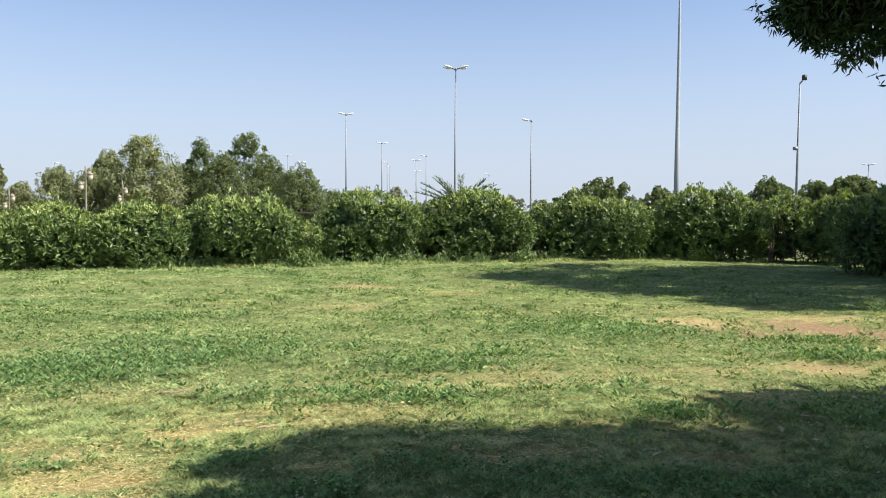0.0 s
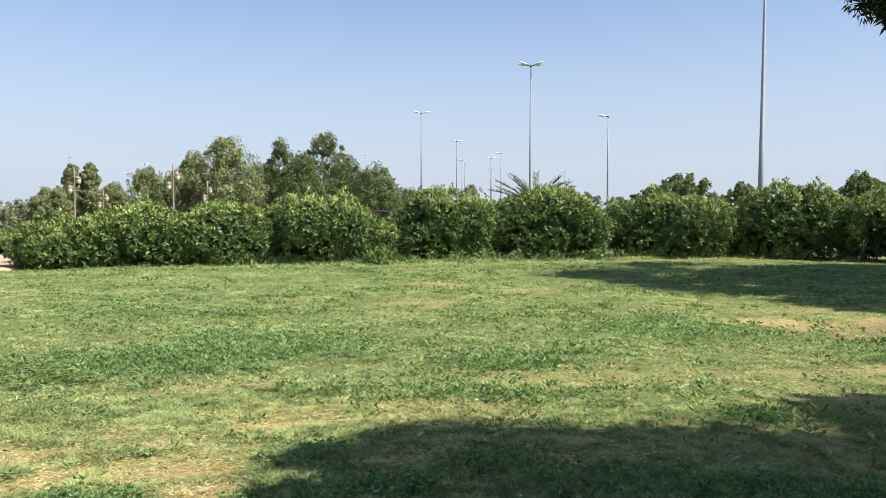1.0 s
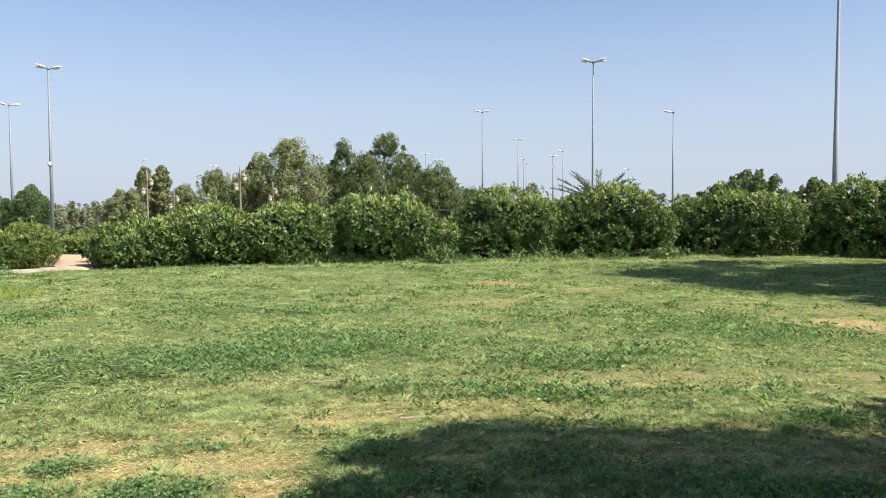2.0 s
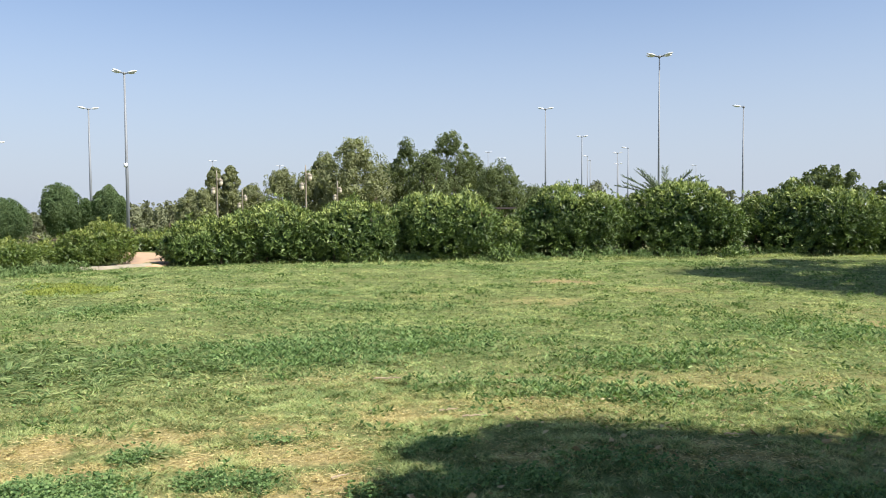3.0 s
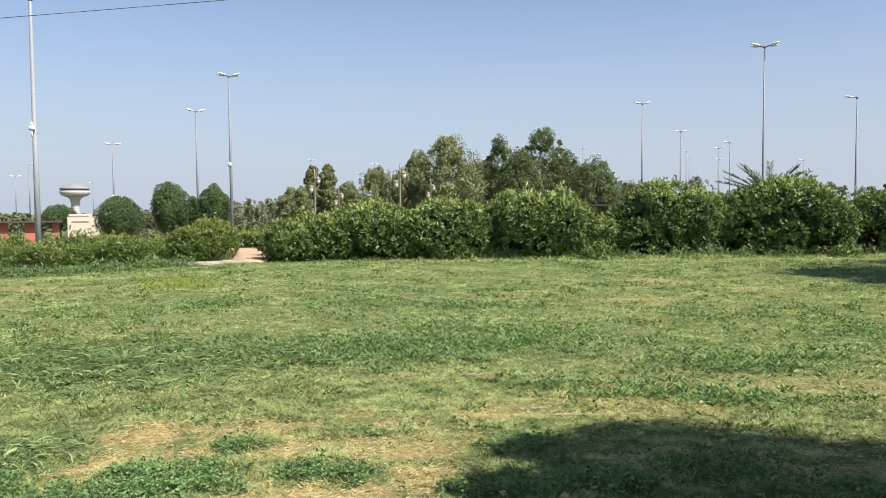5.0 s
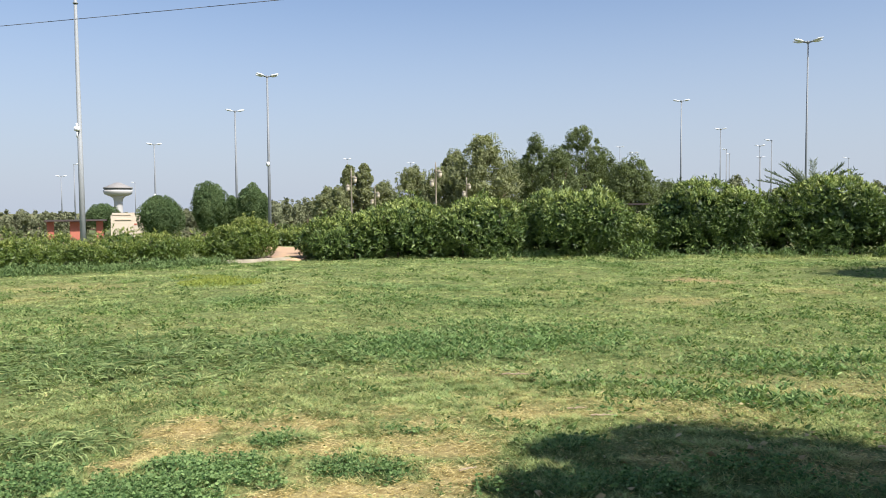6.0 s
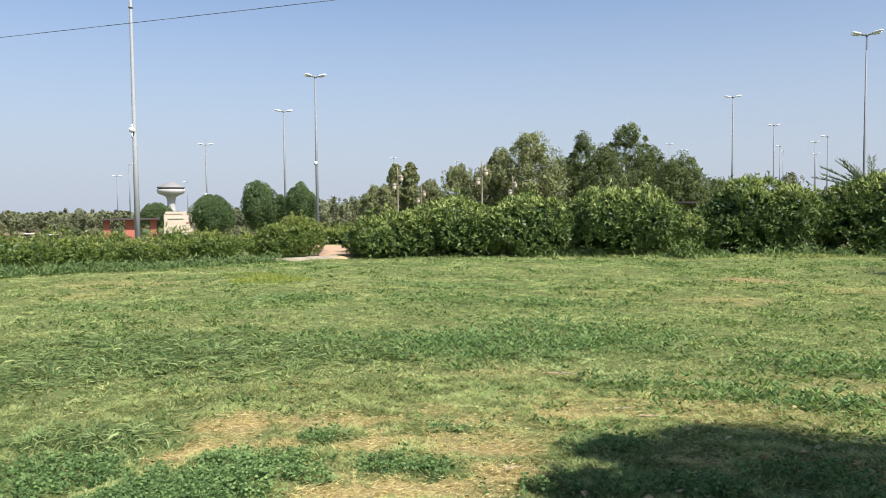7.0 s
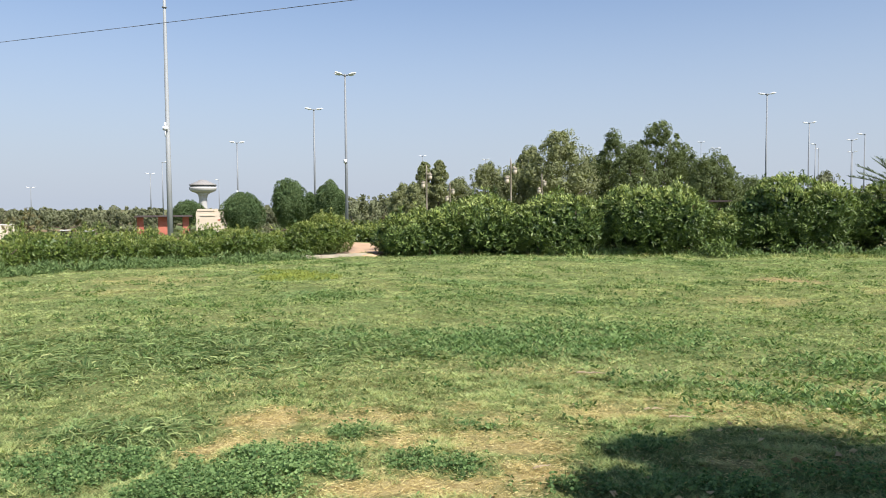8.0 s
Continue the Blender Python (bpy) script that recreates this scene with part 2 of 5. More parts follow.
def wave(x, y, s, seed=0.0):
    """Cheap smooth noise in about -1..1."""
    return (np.sin(x * 1.3 * s + 1.7 * np.sin(y * 0.9 * s + seed) + seed) + np.sin(y * 1.7 * s + 1.3 * np.sin(x * 1.1 * s - seed) + 2.1 * seed)
            + np.sin((x + y) * 0.8 * s + 2.0 * np.sin((x - y) * 0.6 * s + seed))) / 3.0


def fine_wave(x, y, s, seed=0.0):
    return 0.5 * wave(x, y, s, seed) + 0.3 * wave(x, y, 2.3 * s, seed + 3) + 0.2 * wave(x, y, 5.1 * s, seed + 5)


GRID = np.random.default_rng(19).random((256, 256))


def crumbs(x, y, size, seed=0):
    """Soft random value from place to place, 0 to 1, with grains of the given size."""
    u, v = x / size + 37.3 * seed, y / size + 11.9 * seed
    i, j = np.floor(u).astype(int), np.floor(v).astype(int)
    a, b = u - i, v - j
    a, b = a * a * (3 - 2 * a), b * b * (3 - 2 * b)
    g = lambda p, r: GRID[p % 256, r % 256]
    return (g(i, j) * (1 - a) + g(i + 1, j) * a) * (1 - b) + (g(i, j + 1) * (1 - a) + g(i + 1, j + 1) * a) * b


def smooth(a, lo, hi):
    t = np.clip((a - lo) / (hi - lo), 0, 1)
    return t * t * (3 - 2 * t)


def relief(x, y):
    """The ground's height: a slightly uneven lawn that falls away beyond the hedges."""
    d = np.hypot(x, y)
    z = 0.035 * wave(x, y, 0.55, 1.0) * smooth(d, 2, 7) + 0.012 * wave(x, y, 2.2, 2.0) + 0.022 * fine_wave(x, y, 6.0, 6.0) * smooth(26 - d, 0, 4)
    return z - 2.0 * smooth(d, 30, 58) - 14.0 * smooth(d, 190, 900)


def ground_z(x, y):
    return float(relief(np.float64(x), np.float64(y)))


# patches of the lawn: x, y, half length, half width, turn in degrees, strength
STRAW = [(-3.6, 3.34, 0.48, 0.17, 103, 0.85), (-3.79, 3.99, 0.33, 0.27, 81, 0.85), (-3.18, 4.32, 0.5, 0.26, 29, 0.7), (-3.15, 3.69, 0.18, 0.15, 29, 0.7), (-2.69, 3.94, 0.25, 0.19, 29, 0.8),
         (-2.32, 4.68, 0.32, 0.22, 29, 0.55), (-1.66, 5.28, 0.5, 0.24, 29, 0.6), (-1.92, 4.27, 0.32, 0.3, 29, 0.75), (-1.66, 3.83, 0.3, 0.28, 55, 0.8), (-2.35, 3.2, 0.38, 0.22, 29, 0.9), (-1.9, 3.45, 0.3, 0.28, 29, 0.8),
         (-1.52, 12.5, 0.95, 0.55, 27, 0.4), (-12.0, 8.8, 0.9, 0.8, 27, 0.35), (3.6, 7.55, 0.75, 0.5, 2, 0.75), (2.7, 7.3, 0.5, 0.25, 2, 0.4), (3.7, 10.8, 1.2, 0.6, 2, 0.85), (5.6, 11.3, 1.6, 0.45, 2, 0.7), (3.5, 8.3, 0.8, 0.3, 2, 0.55), (5.0, 8.85, 0.9, 0.3, 2, 0.55), (-1.58, 15.9, 0.8, 0.9, 4, 0.6),
         (-2.04, 12.3, 0.6, 0.45, 3, 0.35), (-2.2, 4.25, 0.7, 0.4, 29, 0.55), (-2.67, 4.86, 0.25, 0.2, 1, 0.4), (0.08, 5.98, 0.2, 0.15, 1, 0.4), (2.77, 8.93, 0.45, 0.32, 2, 0.35),
         (0.5, 4.65, 0.8, 0.2, 5, 0.4), (1.9, 5.2, 0.9, 0.2, 12, 0.42), (2.7, 6.3, 0.8, 0.3, 15, 0.5), (-0.6, 4.5, 0.5, 0.2, 0, 0.45), (0.8, 6.9, 2.2, 0.9, 0, 0.33), (-1.0, 5.7, 1.4, 0.5, 10, 0.36), (-2.6, 6.2, 0.9, 0.3, 20, 0.35), (0.4, 4.7, 1.5, 0.35, 5, 0.5), (2.4, 5.5, 1.2, 0.5, 20, 0.55), (1.6, 4.6, 0.6, 0.2, 10, 0.6), (-13.0, 10.5, 1.6, 1.2, 30, 0.4), (4.9, 7.9, 1.2, 0.4, 5, 0.7), (4.3, 12.3, 2.2, 0.6, 8, 0.35), (0.2, 14.4, 1.5, 0.5, 5, 0.35)]
BARE = [(5.2, 10.2, 1.6, 0.9, 2, 1.0), (6.6, 9.4, 1.5, 0.8, 5, 0.9), (-1.58, 15.95, 0.6, 0.6, 4, 0.55), (1.16, 16.2, 0.5, 0.4, 4, 0.6),
        (-6.61, 3.73, 0.16, 0.2, 28, 1.0), (4.0, 7.7, 0.6, 0.2, 10, 0.6)]
LUSH = [(-3.2, 7.4, 1.9, 0.8, 28, 0.95), (-3.2, 8.8, 1.3, 0.5, 10, 0.6), (-6.2, 5.5, 1.9, 1.2, 35, 0.8), (-0.1, 7.5, 0.75, 0.4, 0, 1.0), (0.7, 8.1, 0.5, 0.3, 0, 0.8),
        (1.9, 9.8, 1.4, 0.8, 0, 0.8), (-6.6, 12.9, 2.6, 0.5, 10, 0.8), (-8.0, 9.9, 1.1, 0.55, 20, 1.0), (-4.6, 10.9, 2.2, 0.5, 15, 0.6), (-0.3, 6.15, 0.8, 0.25, 0, 0.8),
        (1.3, 6.4, 0.6, 0.25, 0, 0.7), (-5.4, 6.3, 0.8, 0.4, 30, 0.8), (4.3, 8.3, 1.0, 0.3, 5, 0.9), (-1.6, 6.3, 0.6, 0.2, 5, 0.6),
        (1.0, 4.4, 1.2, 0.5, 0, 0.5), (2.6, 5.6, 1.2, 0.4, 10, 0.5), (-4.4, 3.2, 0.6, 0.35, 30, 0.8), (-10.5, 7.5, 2.0, 0.5, 50, 0.5), (-6.0, 19.4, 4.0, 0.9, 12, 0.7), (0.5, 21.6, 3.5, 0.8, 15, 0.6), (-10.8, 16.6, 2.2, 1.0, 30, 0.6),
        (-3.0, 17.6, 2.5, 0.5, 5, 0.5), (-12.5, 12.5, 1.6, 0.7, 60, 0.5)]
CLOVER = [(-3.0, 2.75, 0.5, 0.3, 53, 1.0), (-3.08, 3.08, 0.58, 0.4, 53, 1.0), (-2.24, 3.69, 0.3, 0.24, 38, 1.0), (-3.96, 2.63, 0.5, 0.44, 29, 1.0), (-3.04, 3.93, 0.16, 0.16, 29, 0.8), (-2.34, 4.46, 0.18, 0.15, 29, 0.7),
          (-0.78, 4.0, 0.85, 0.2, 29, 0.9), (-1.29, 4.56, 0.24, 0.2, 29, 0.8), (-0.2, 4.5, 0.45, 0.28, 29, 0.6), (1.72, 5.64, 0.24, 0.22, 1, 0.9), (1.3, 4.2, 1.1, 0.3, 1, 0.7), (3.0, 5.6, 0.5, 0.4, 1, 0.6),
          (-3.4, 7.0, 1.0, 0.4, 15, 0.5), (0.21, 6.1, 0.95, 0.22, 0, 0.45), (1.2, 6.35, 0.6, 0.2, 0, 0.4), (-8.1, 9.8, 0.8, 0.8, 27, 0.6)]


def patch(x, y, rows, seed):
    """How far a place belongs to some ragged oval patches, 0 to 1."""
    best = np.zeros_like(x)
    ragged = 0.5 * fine_wave(x, y, 2.6, seed) + 0.6 * fine_wave(x, y, 9.0, seed + 2) + 0.9 * (crumbs(x, y, 0.07, seed) - 0.5)
    for cx, cy, a, b, turn, s in rows:
        c, n = math.cos(radians(turn)), math.sin(radians(turn))
        u, v = (x - cx) * c + (y - cy) * n, -(x - cx) * n + (y - cy) * c
        best = np.maximum(best, s * smooth(1.15 - np.hypot(u / a, v / b) + ragged, 0.0, 0.8))
    return best


def dry_at(x, y):
    base = 0.09 * smooth(fine_wave(x, y, 0.9, 4.0), -0.1, 0.6) + 0.08 * smooth(fine_wave(x, y, 4.0, 7.0), 0.0, 0.5) + 0.03
    return np.clip(np.maximum(base, patch(x, y, STRAW, 1.0)) * (1 - 0.85 * lush_at(x, y)), 0, 1)


def bare_at(x, y):
    return patch(x, y, BARE, 2.0)


def lush_at(x, y):
    return np.maximum(np.maximum(patch(x, y, LUSH, 3.0), patch(x, y, CLOVER, 5.0)), 0.35 * smooth(fine_wave(x, y, 0.6, 9.0), 0.1, 0.6))


# ---------------------------------------------------------------- ground and path
def coords(lo, hi, step):
    inner = np.arange(lo, hi + step / 2, step)
    grow = np.cumsum(step * 1.22 ** np.arange(1, 46))
    return np.concatenate([lo - grow[::-1], inner, hi + grow])


def build_ground():
    xs, ys = coords(-19, 14, 0.16), coords(1, 27, 0.16)
    x, y = np.meshgrid(xs, ys)
    z = relief(x, y)
    w, h = len(xs), len(ys)
    i = (np.arange(h - 1)[:, None] * w + np.arange(w - 1)).ravel()
    faces = np.stack([i, i + 1, i + w + 1, i + w], 1)
    x, y, z = x.ravel(), y.ravel(), z.ravel()
    d = np.hypot(x, y)
    o = soup("ground", np.stack([x, y, z], 1), faces, M_GROUND,
             {"dry": dry_at(x, y), "bare": bare_at(x, y), "away": smooth(d, 27, 40)}, smooth=True)
    tagged(o, "patchy lawn with dry straw spots and bare reddish soil", "lawn", kind="structure")


build_ground()

# the edge of the lawn: foot of the tall hedge, as a smooth line
HEDGE_LINE = [(-13.3, 19.4), (-11.2, 20.6), (-9.0, 21.4), (-6.6, 22.0), (-4.4, 22.6), (-2.0, 23.5), (0.6, 24.6), (3.2, 25.6), (5.8, 26.3), (8.6, 26.9), (11.2, 26.5)]
LOW_LINE = [(-14.9, 17.6), (-15.7, 16.0), (-16.4, 14.4), (-16.9, 12.8), (-17.3, 11.2), (-17.5, 9.6), (-17.7, 8.0), (-17.8, 6.4)]


def lawn_mask(x, y):
    hx, hy = np.array(HEDGE_LINE).T
    lx, ly = np.array(LOW_LINE[::-1]).T
    return (y < np.interp(x, hx, hy) - 0.3) & (x > np.interp(y, ly, lx) + 0.4) & ~((x < -13.6) & (y > 17.0))


# path, kerb
def build_path():
    line = [(-13.55, 18.0), (-13.9, 18.9), (-14.7, 20.4), (-15.9, 22.0), (-17.6, 23.4), (-20.0, 24.6), (-23.0, 25.6)]
    verts, faces = [], []
    for k, (x, y) in enumerate(line):
        a, b = line[max(k - 1, 0)], line[min(k + 1, len(line) - 1)]
        t = unit(np.array([b[0] - a[0], b[1] - a[1]]))
        for s in (-1.0, -0.33, 0.33, 1.0):
            px, py = x + t[1] * s * 0.7, y - t[0] * s * 0.7
            verts.append((px, py, ground_z(px, py) + 0.035))
    n = len(line)
    for k in range(n - 1):
        for j in range(3):
            faces.append((k * 4 + j, k * 4 + j + 1, k * 4 + j + 5, k * 4 + j + 4))
    o = soup("pavement", verts, faces, M_PAVE)
    m = o.modifiers.new("thick", "SOLIDIFY")
    m.thickness, m.offset = 0.08, -1.0
    tagged(o, "pinkish paved path passing between the hedges", "path", kind="structure")
    kerb = thing("kerb", (-14.62, 16.55, 0), "pale concrete kerb along the path's edge by the lawn", "kerb", kind="structure")
    for k in range(5):
        p = (0.1 + 0.285 * k, 0.1 + 0.36 * k)
        bm = bmesh.new()
        box(bm, (0, 0, 0), (0.14, 0.457, 0.2), 0.012)
        o = part("kerbstone", bm, M_KERB, kerb, smooth=False)
        o.matrix_local = pose(p[0], p[1], ground_z(-14.62 + p[0], 16.55 + p[1]) - 0.02 + 0.008 * (k % 2), 0, 0, -38 + 2 * (k % 3 - 1))


build_path()


# ---------------------------------------------------------------- hedges
def shrub_leaves(rng, rx, ry, h, count, leaf, hollow=0.0):
    """Leaf arrays for a dense shrub of half widths rx, ry and height h: whorls of leaves on the outside of
    many rounded lumps, with dark creases between them and a fill of larger leaves inside."""
    r0 = min(0.27 * h, 0.55)
    n = int(10 + 7 * rx * h / (r0 * 4))
    u = rng.uniform(-0.9, 0.9, n)
    a = rng.random(n) * 2 * math.pi
    full = np.where(u > 0, np.sqrt(1 - u * u) * (1 - 0.38 * np.abs(u)), np.cbrt(1 - np.abs(u) ** 3) * (1 - 0.22 * np.abs(u)))
    cs = np.stack([(rx - r0) * full * np.cos(a), (ry - r0 * 0.8) * full * np.sin(a), h * 0.5 + u * (h * 0.5 - r0 * 0.9)], 1)
    k = max(3, int(rx * 3))
    across = np.linspace(-0.6, 0.6, k)
    ridge = np.stack([across * rx, rng.normal(0, 0.2 * ry, k), h - r0 * (1.05 + 0.25 * rng.random(k)) - h * 0.8 * across ** 2], 1)
    b = np.arange(int(rx * 4.5)) * 2.4
    skirt = np.stack([(rx * 0.84 - r0) * np.cos(b), (ry * 0.85 - r0 * 0.8) * np.sin(b), r0 * rng.uniform(0.7, 1.1, len(b))], 1)
    cs = np.concatenate([cs, ridge, skirt])
    rs = r0 * rng.uniform(0.72, 1.12, len(cs))
    m = count // 6 * 2
    pick = rng.integers(0, len(cs), m)
    d = unit(rng.normal(size=(m, 3)) + [0, 0, 0.12])
    p = cs[pick] + d * (rs[pick] * rng.uniform(0.86, 1.06, m))[:, None]
    inside = ((((p[:, None, :] - cs[None]) ** 2).sum(2) < (rs[None] * 0.84) ** 2).sum(1) > 0)
    keep = ~inside & (p[:, 2] > 0.04 + 0.05 * h * rng.random(m)) & (rng.random(m) > 0.35 * (1 - smooth(p[:, 2] / h, 0.05, 0.35)))
    arch = hollow * np.sqrt(np.clip(1 - (p[:, 0] / 0.62) ** 2, 0, 1)) + 0.12 * (rng.random(m) - 0.5)
    keep &= (p[:, 2] > arch) | (p[:, 1] > 0.45) | (hollow == 0)
    p, d = p[keep][:count // 6], d[keep][:count // 6]
    # young shoots that stand out of the top
    t = max(3, int(3 * rx))
    top = p[np.argsort(-p[:, 2] - 0.25 * h * rng.random(len(p)))[:t]]
    shoot = np.concatenate([top + [0, 0, 0.07 * q] * (1 + rng.random((len(top), 1))) * leaf / 0.135 for q in (1, 2)])
    p, d = np.concatenate([p, shoot]), np.concatenate([d, np.tile([0, 0, 1.0], (len(shoot), 1))])
    w = len(p)
    n_out = np.repeat(d, 6, axis=0)
    spread = unit(np.cross(n_out, rng.normal(size=(w * 6, 3))))
    axis = n_out * 0.55 + spread * 0.85 + [0, 0, 0.42] + rng.normal(size=(w * 6, 3)) * 0.18
    pos = np.repeat(p, 6, axis=0) + rng.normal(size=(w * 6, 3)) * leaf * 0.22
    tone = np.repeat(rng.uniform(0.1, 0.75, w), 6) + rng.normal(0, 0.16, w * 6)
    # yellow-green rises towards the top: new growth, with sunlit tops put into colour
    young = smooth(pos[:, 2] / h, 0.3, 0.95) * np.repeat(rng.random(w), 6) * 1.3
    size = leaf * rng.uniform(0.7, 1.3, w * 6)
    wide = size * rng.uniform(0.24, 0.36, w * 6)
    face = n_out + rng.normal(size=(w * 6, 3)) * 0.45 + [0, 0, 0.3]
    # the fill, its tones kept dark: inner shade put into the leaf colour
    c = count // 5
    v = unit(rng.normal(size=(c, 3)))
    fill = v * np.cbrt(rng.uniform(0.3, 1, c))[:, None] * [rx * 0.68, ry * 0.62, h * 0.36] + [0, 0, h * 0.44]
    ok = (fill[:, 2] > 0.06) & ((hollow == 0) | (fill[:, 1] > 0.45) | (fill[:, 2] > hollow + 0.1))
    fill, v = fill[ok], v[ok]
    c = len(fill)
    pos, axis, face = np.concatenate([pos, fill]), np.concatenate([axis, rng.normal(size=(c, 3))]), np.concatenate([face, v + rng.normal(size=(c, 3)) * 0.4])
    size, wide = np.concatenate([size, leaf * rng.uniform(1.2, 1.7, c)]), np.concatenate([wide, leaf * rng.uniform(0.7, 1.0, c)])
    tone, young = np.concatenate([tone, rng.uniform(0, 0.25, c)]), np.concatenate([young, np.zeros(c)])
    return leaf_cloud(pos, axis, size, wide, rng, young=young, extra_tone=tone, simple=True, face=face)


def build_shrub(name, at, rx, ry, h, count, leaf, mat, label, group, seed, turn=0.0, stems=5, hollow=0.0):
    rng = np.random.default_rng(seed)
    t = thing(name, (at[0], at[1], ground_z(*at)), label, "shrub", group, turn=turn)
    v, f, a = shrub_leaves(rng, rx, ry, h, count, leaf, hollow=hollow)
    crown = soup("crown", v, f, mat, a)
    crown.parent = t
    for k in range(stems):
        bm = bmesh.new()
        x, y = rng.uniform(-0.5, 0.5) * rx, rng.uniform(-0.4, 0.4) * ry
        q = (x + rng.uniform(-0.2, 0.2), y + rng.uniform(-0.15, 0.15), h * 0.3)
        cone(bm, (x, y, -0.05), q, 0.035, 0.026, 7)
        cone(bm, q, (q[0] + rng.uniform(-0.4, 0.4), q[1] + rng.uniform(-0.3, 0.3), h * 0.72), 0.026, 0.01, 6)
        part("stem", bm, M_BARK, t, "brown woody stem")
    return t


TALL = "tall hedge at the lawn's far edge"
# bearing, distance of the middle, half width, half depth, height, leaves
ROW = [(33.3, 23.0, 0.86, 1.0, 1.18, 9000), (31.2, 23.2, 1.4, 1.2, 1.36, 14000), (27.1, 23.4, 1.72, 1.3, 1.78, 18000), (21.6, 23.5, 1.7, 1.3, 1.84, 18000),
       (14.9, 23.7, 1.94, 1.35, 2.14, 24000), (10.2, 24.7, 1.0, 0.9, 1.2, 8000), (5.8, 25.2, 2.2, 1.4, 2.32, 26000), (-2.5, 26.0, 2.2, 1.4, 2.40, 25000),
       (-10.7, 27.3, 2.42, 1.4, 2.24, 25000), (-15.0, 28.3, 1.05, 0.9, 1.6, 8000), (-18.9, 28.6, 2.3, 1.4, 2.64, 27000), (-27.3, 28.0, 1.1, 1.2, 2.32, 13000)]
for k, (az, d, w, deep, h, n) in enumerate(ROW):
    x, y, _ = polar(az, d)
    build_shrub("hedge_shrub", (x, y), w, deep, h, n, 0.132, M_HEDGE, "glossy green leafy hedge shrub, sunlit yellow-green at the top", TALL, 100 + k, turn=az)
x, y, _ = polar(-24.2, 28.2)
build_shrub("hedge_shrub", (x, y), 1.2, 1.2, 2.34, 14000, 0.132, M_HEDGE, "green hedge shrub arching over a dark hollow with bare stems", TALL, 133, turn=-24, stems=4, hollow=1.6)
# the shaded shrubs at the shadow's side
for k, (az, d, w, h) in enumerate([(-30.3, 22.9, 1.6, 2.35), (-34.3, 22.0, 1.7, 2.3), (-37.5, 20.5, 1.7, 2.3)]):
    x, y, _ = polar(az, d)
    build_shrub("hedge_shrub", (x, y), w, 1.4, h, 12000, 0.15, M_HEDGE, "dark green hedge shrub standing in a tree's shade", TALL, 140 + k, turn=az)

# a second, hidden row behind closes the hedge
for k in range(13):
    az = 31.5 - 5.0 * k
    x, y, _ = polar(az, (25.2 + 0.36 * k) if k < 10 else 29.5 - 0.6 * (k - 10))
    build_shrub("hedge_shrub", (x, y), 1.9, 0.9, 1.05 if az > 30 else 1.4 if az > 14 else 1.25 if az > 9 else 1.75, 3400, 0.17, M_HEDGE, "dense green hedge shrub in the hedge's back row", TALL, 160 + k, turn=az, stems=3)

LOW = "low clipped hedge beside the path"
for row, (off, hh) in enumerate(((0.0, 0.84), (-1.9, 0.97))):
    for k, (x, y) in enumerate(LOW_LINE):
        if row and k == 0:
            continue
        build_shrub("low_hedge_shrub", (x + off * 0.9 - 0.3, y + off * -0.15), 1.05, 1.1, hh + 0.07 * math.sin(k * 2.1), (6400, 3600)[row], 0.075, M_LOW,
                    "low clipped green hedge shrub beside the path", LOW, 200 + 20 * row + k, turn=75, stems=3)
build_shrub("low_hedge_shrub", (-14.75, 18.05), 1.05, 1.0, 1.26, 14000, 0.082, M_LOW, "rounded green shrub at the path's corner", LOW, 240, turn=40, stems=4)
for k in range(9):
    az = 33.0 + 1.75 * k
    x, y, _ = polar(az, 31.0 + 0.3 * (k % 3))
    build_shrub("low_hedge_shrub", (x, y), 0.9, 0.9, (0.48 if az > 37.5 else 0.7) + 0.05 * math.sin(k * 1.7), 1700, 0.14, M_LOW, "low green hedge shrub beyond the path", "hedge beyond the path", 260 + k, turn=az, stems=2)


# herbs and long grass at the feet of the hedges
def herb_strip(name, spots, label, mat, leaf, seed, group=""):
    rng = np.random.default_rng(seed)
    pos, axis, lens = [], [], []
    for x, y, rx, ry, h, n in spots:
        a, r = rng.random(n) * 2 * math.pi, np.sqrt(rng.random(n))
        px, py = x + rx * r * np.cos(a), y + ry * r * np.sin(a)
        pz = relief(px, py) + h * rng.random(n) * (1 - r * r * 0.7)
        pos.append(np.stack([px, py, pz], 1))
        axis.append(rng.normal(size=(n, 3)) * 0.7 + [0, 0, 0.6])
        lens.append(leaf * rng.uniform(0.6, 1.4, n))
    pos, axis, lens = np.concatenate(pos), np.concatenate(axis), np.concatenate(lens)
    v, f, a = leaf_cloud(pos, axis, lens, lens * 0.35, rng)
    o = soup(name, v, f, mat, a)
    return tagged(o, label, "weeds", group, "stuff")


rng = np.random.default_rng(31)
spots = []
for k in range(60):
    s = k / 59 * 9.999
    i, t = int(s), s % 1
    x = HEDGE_LINE[i][0] * (1 - t) + HEDGE_LINE[i + 1][0] * t
    y = HEDGE_LINE[i][1] * (1 - t) + HEDGE_LINE[i + 1][1] * t
    spots.append((x + rng.normal(0, 0.15), y + 0.05 + rng.normal(0, 0.15), rng.uniform(0.2, 0.5), 0.22, rng.uniform(0.15, 0.4), int(rng.uniform(50, 150))))
herb_strip("undergrowth", spots, "pale green weeds growing at the foot of the tall hedge", M_HERB, 0.11, 32)
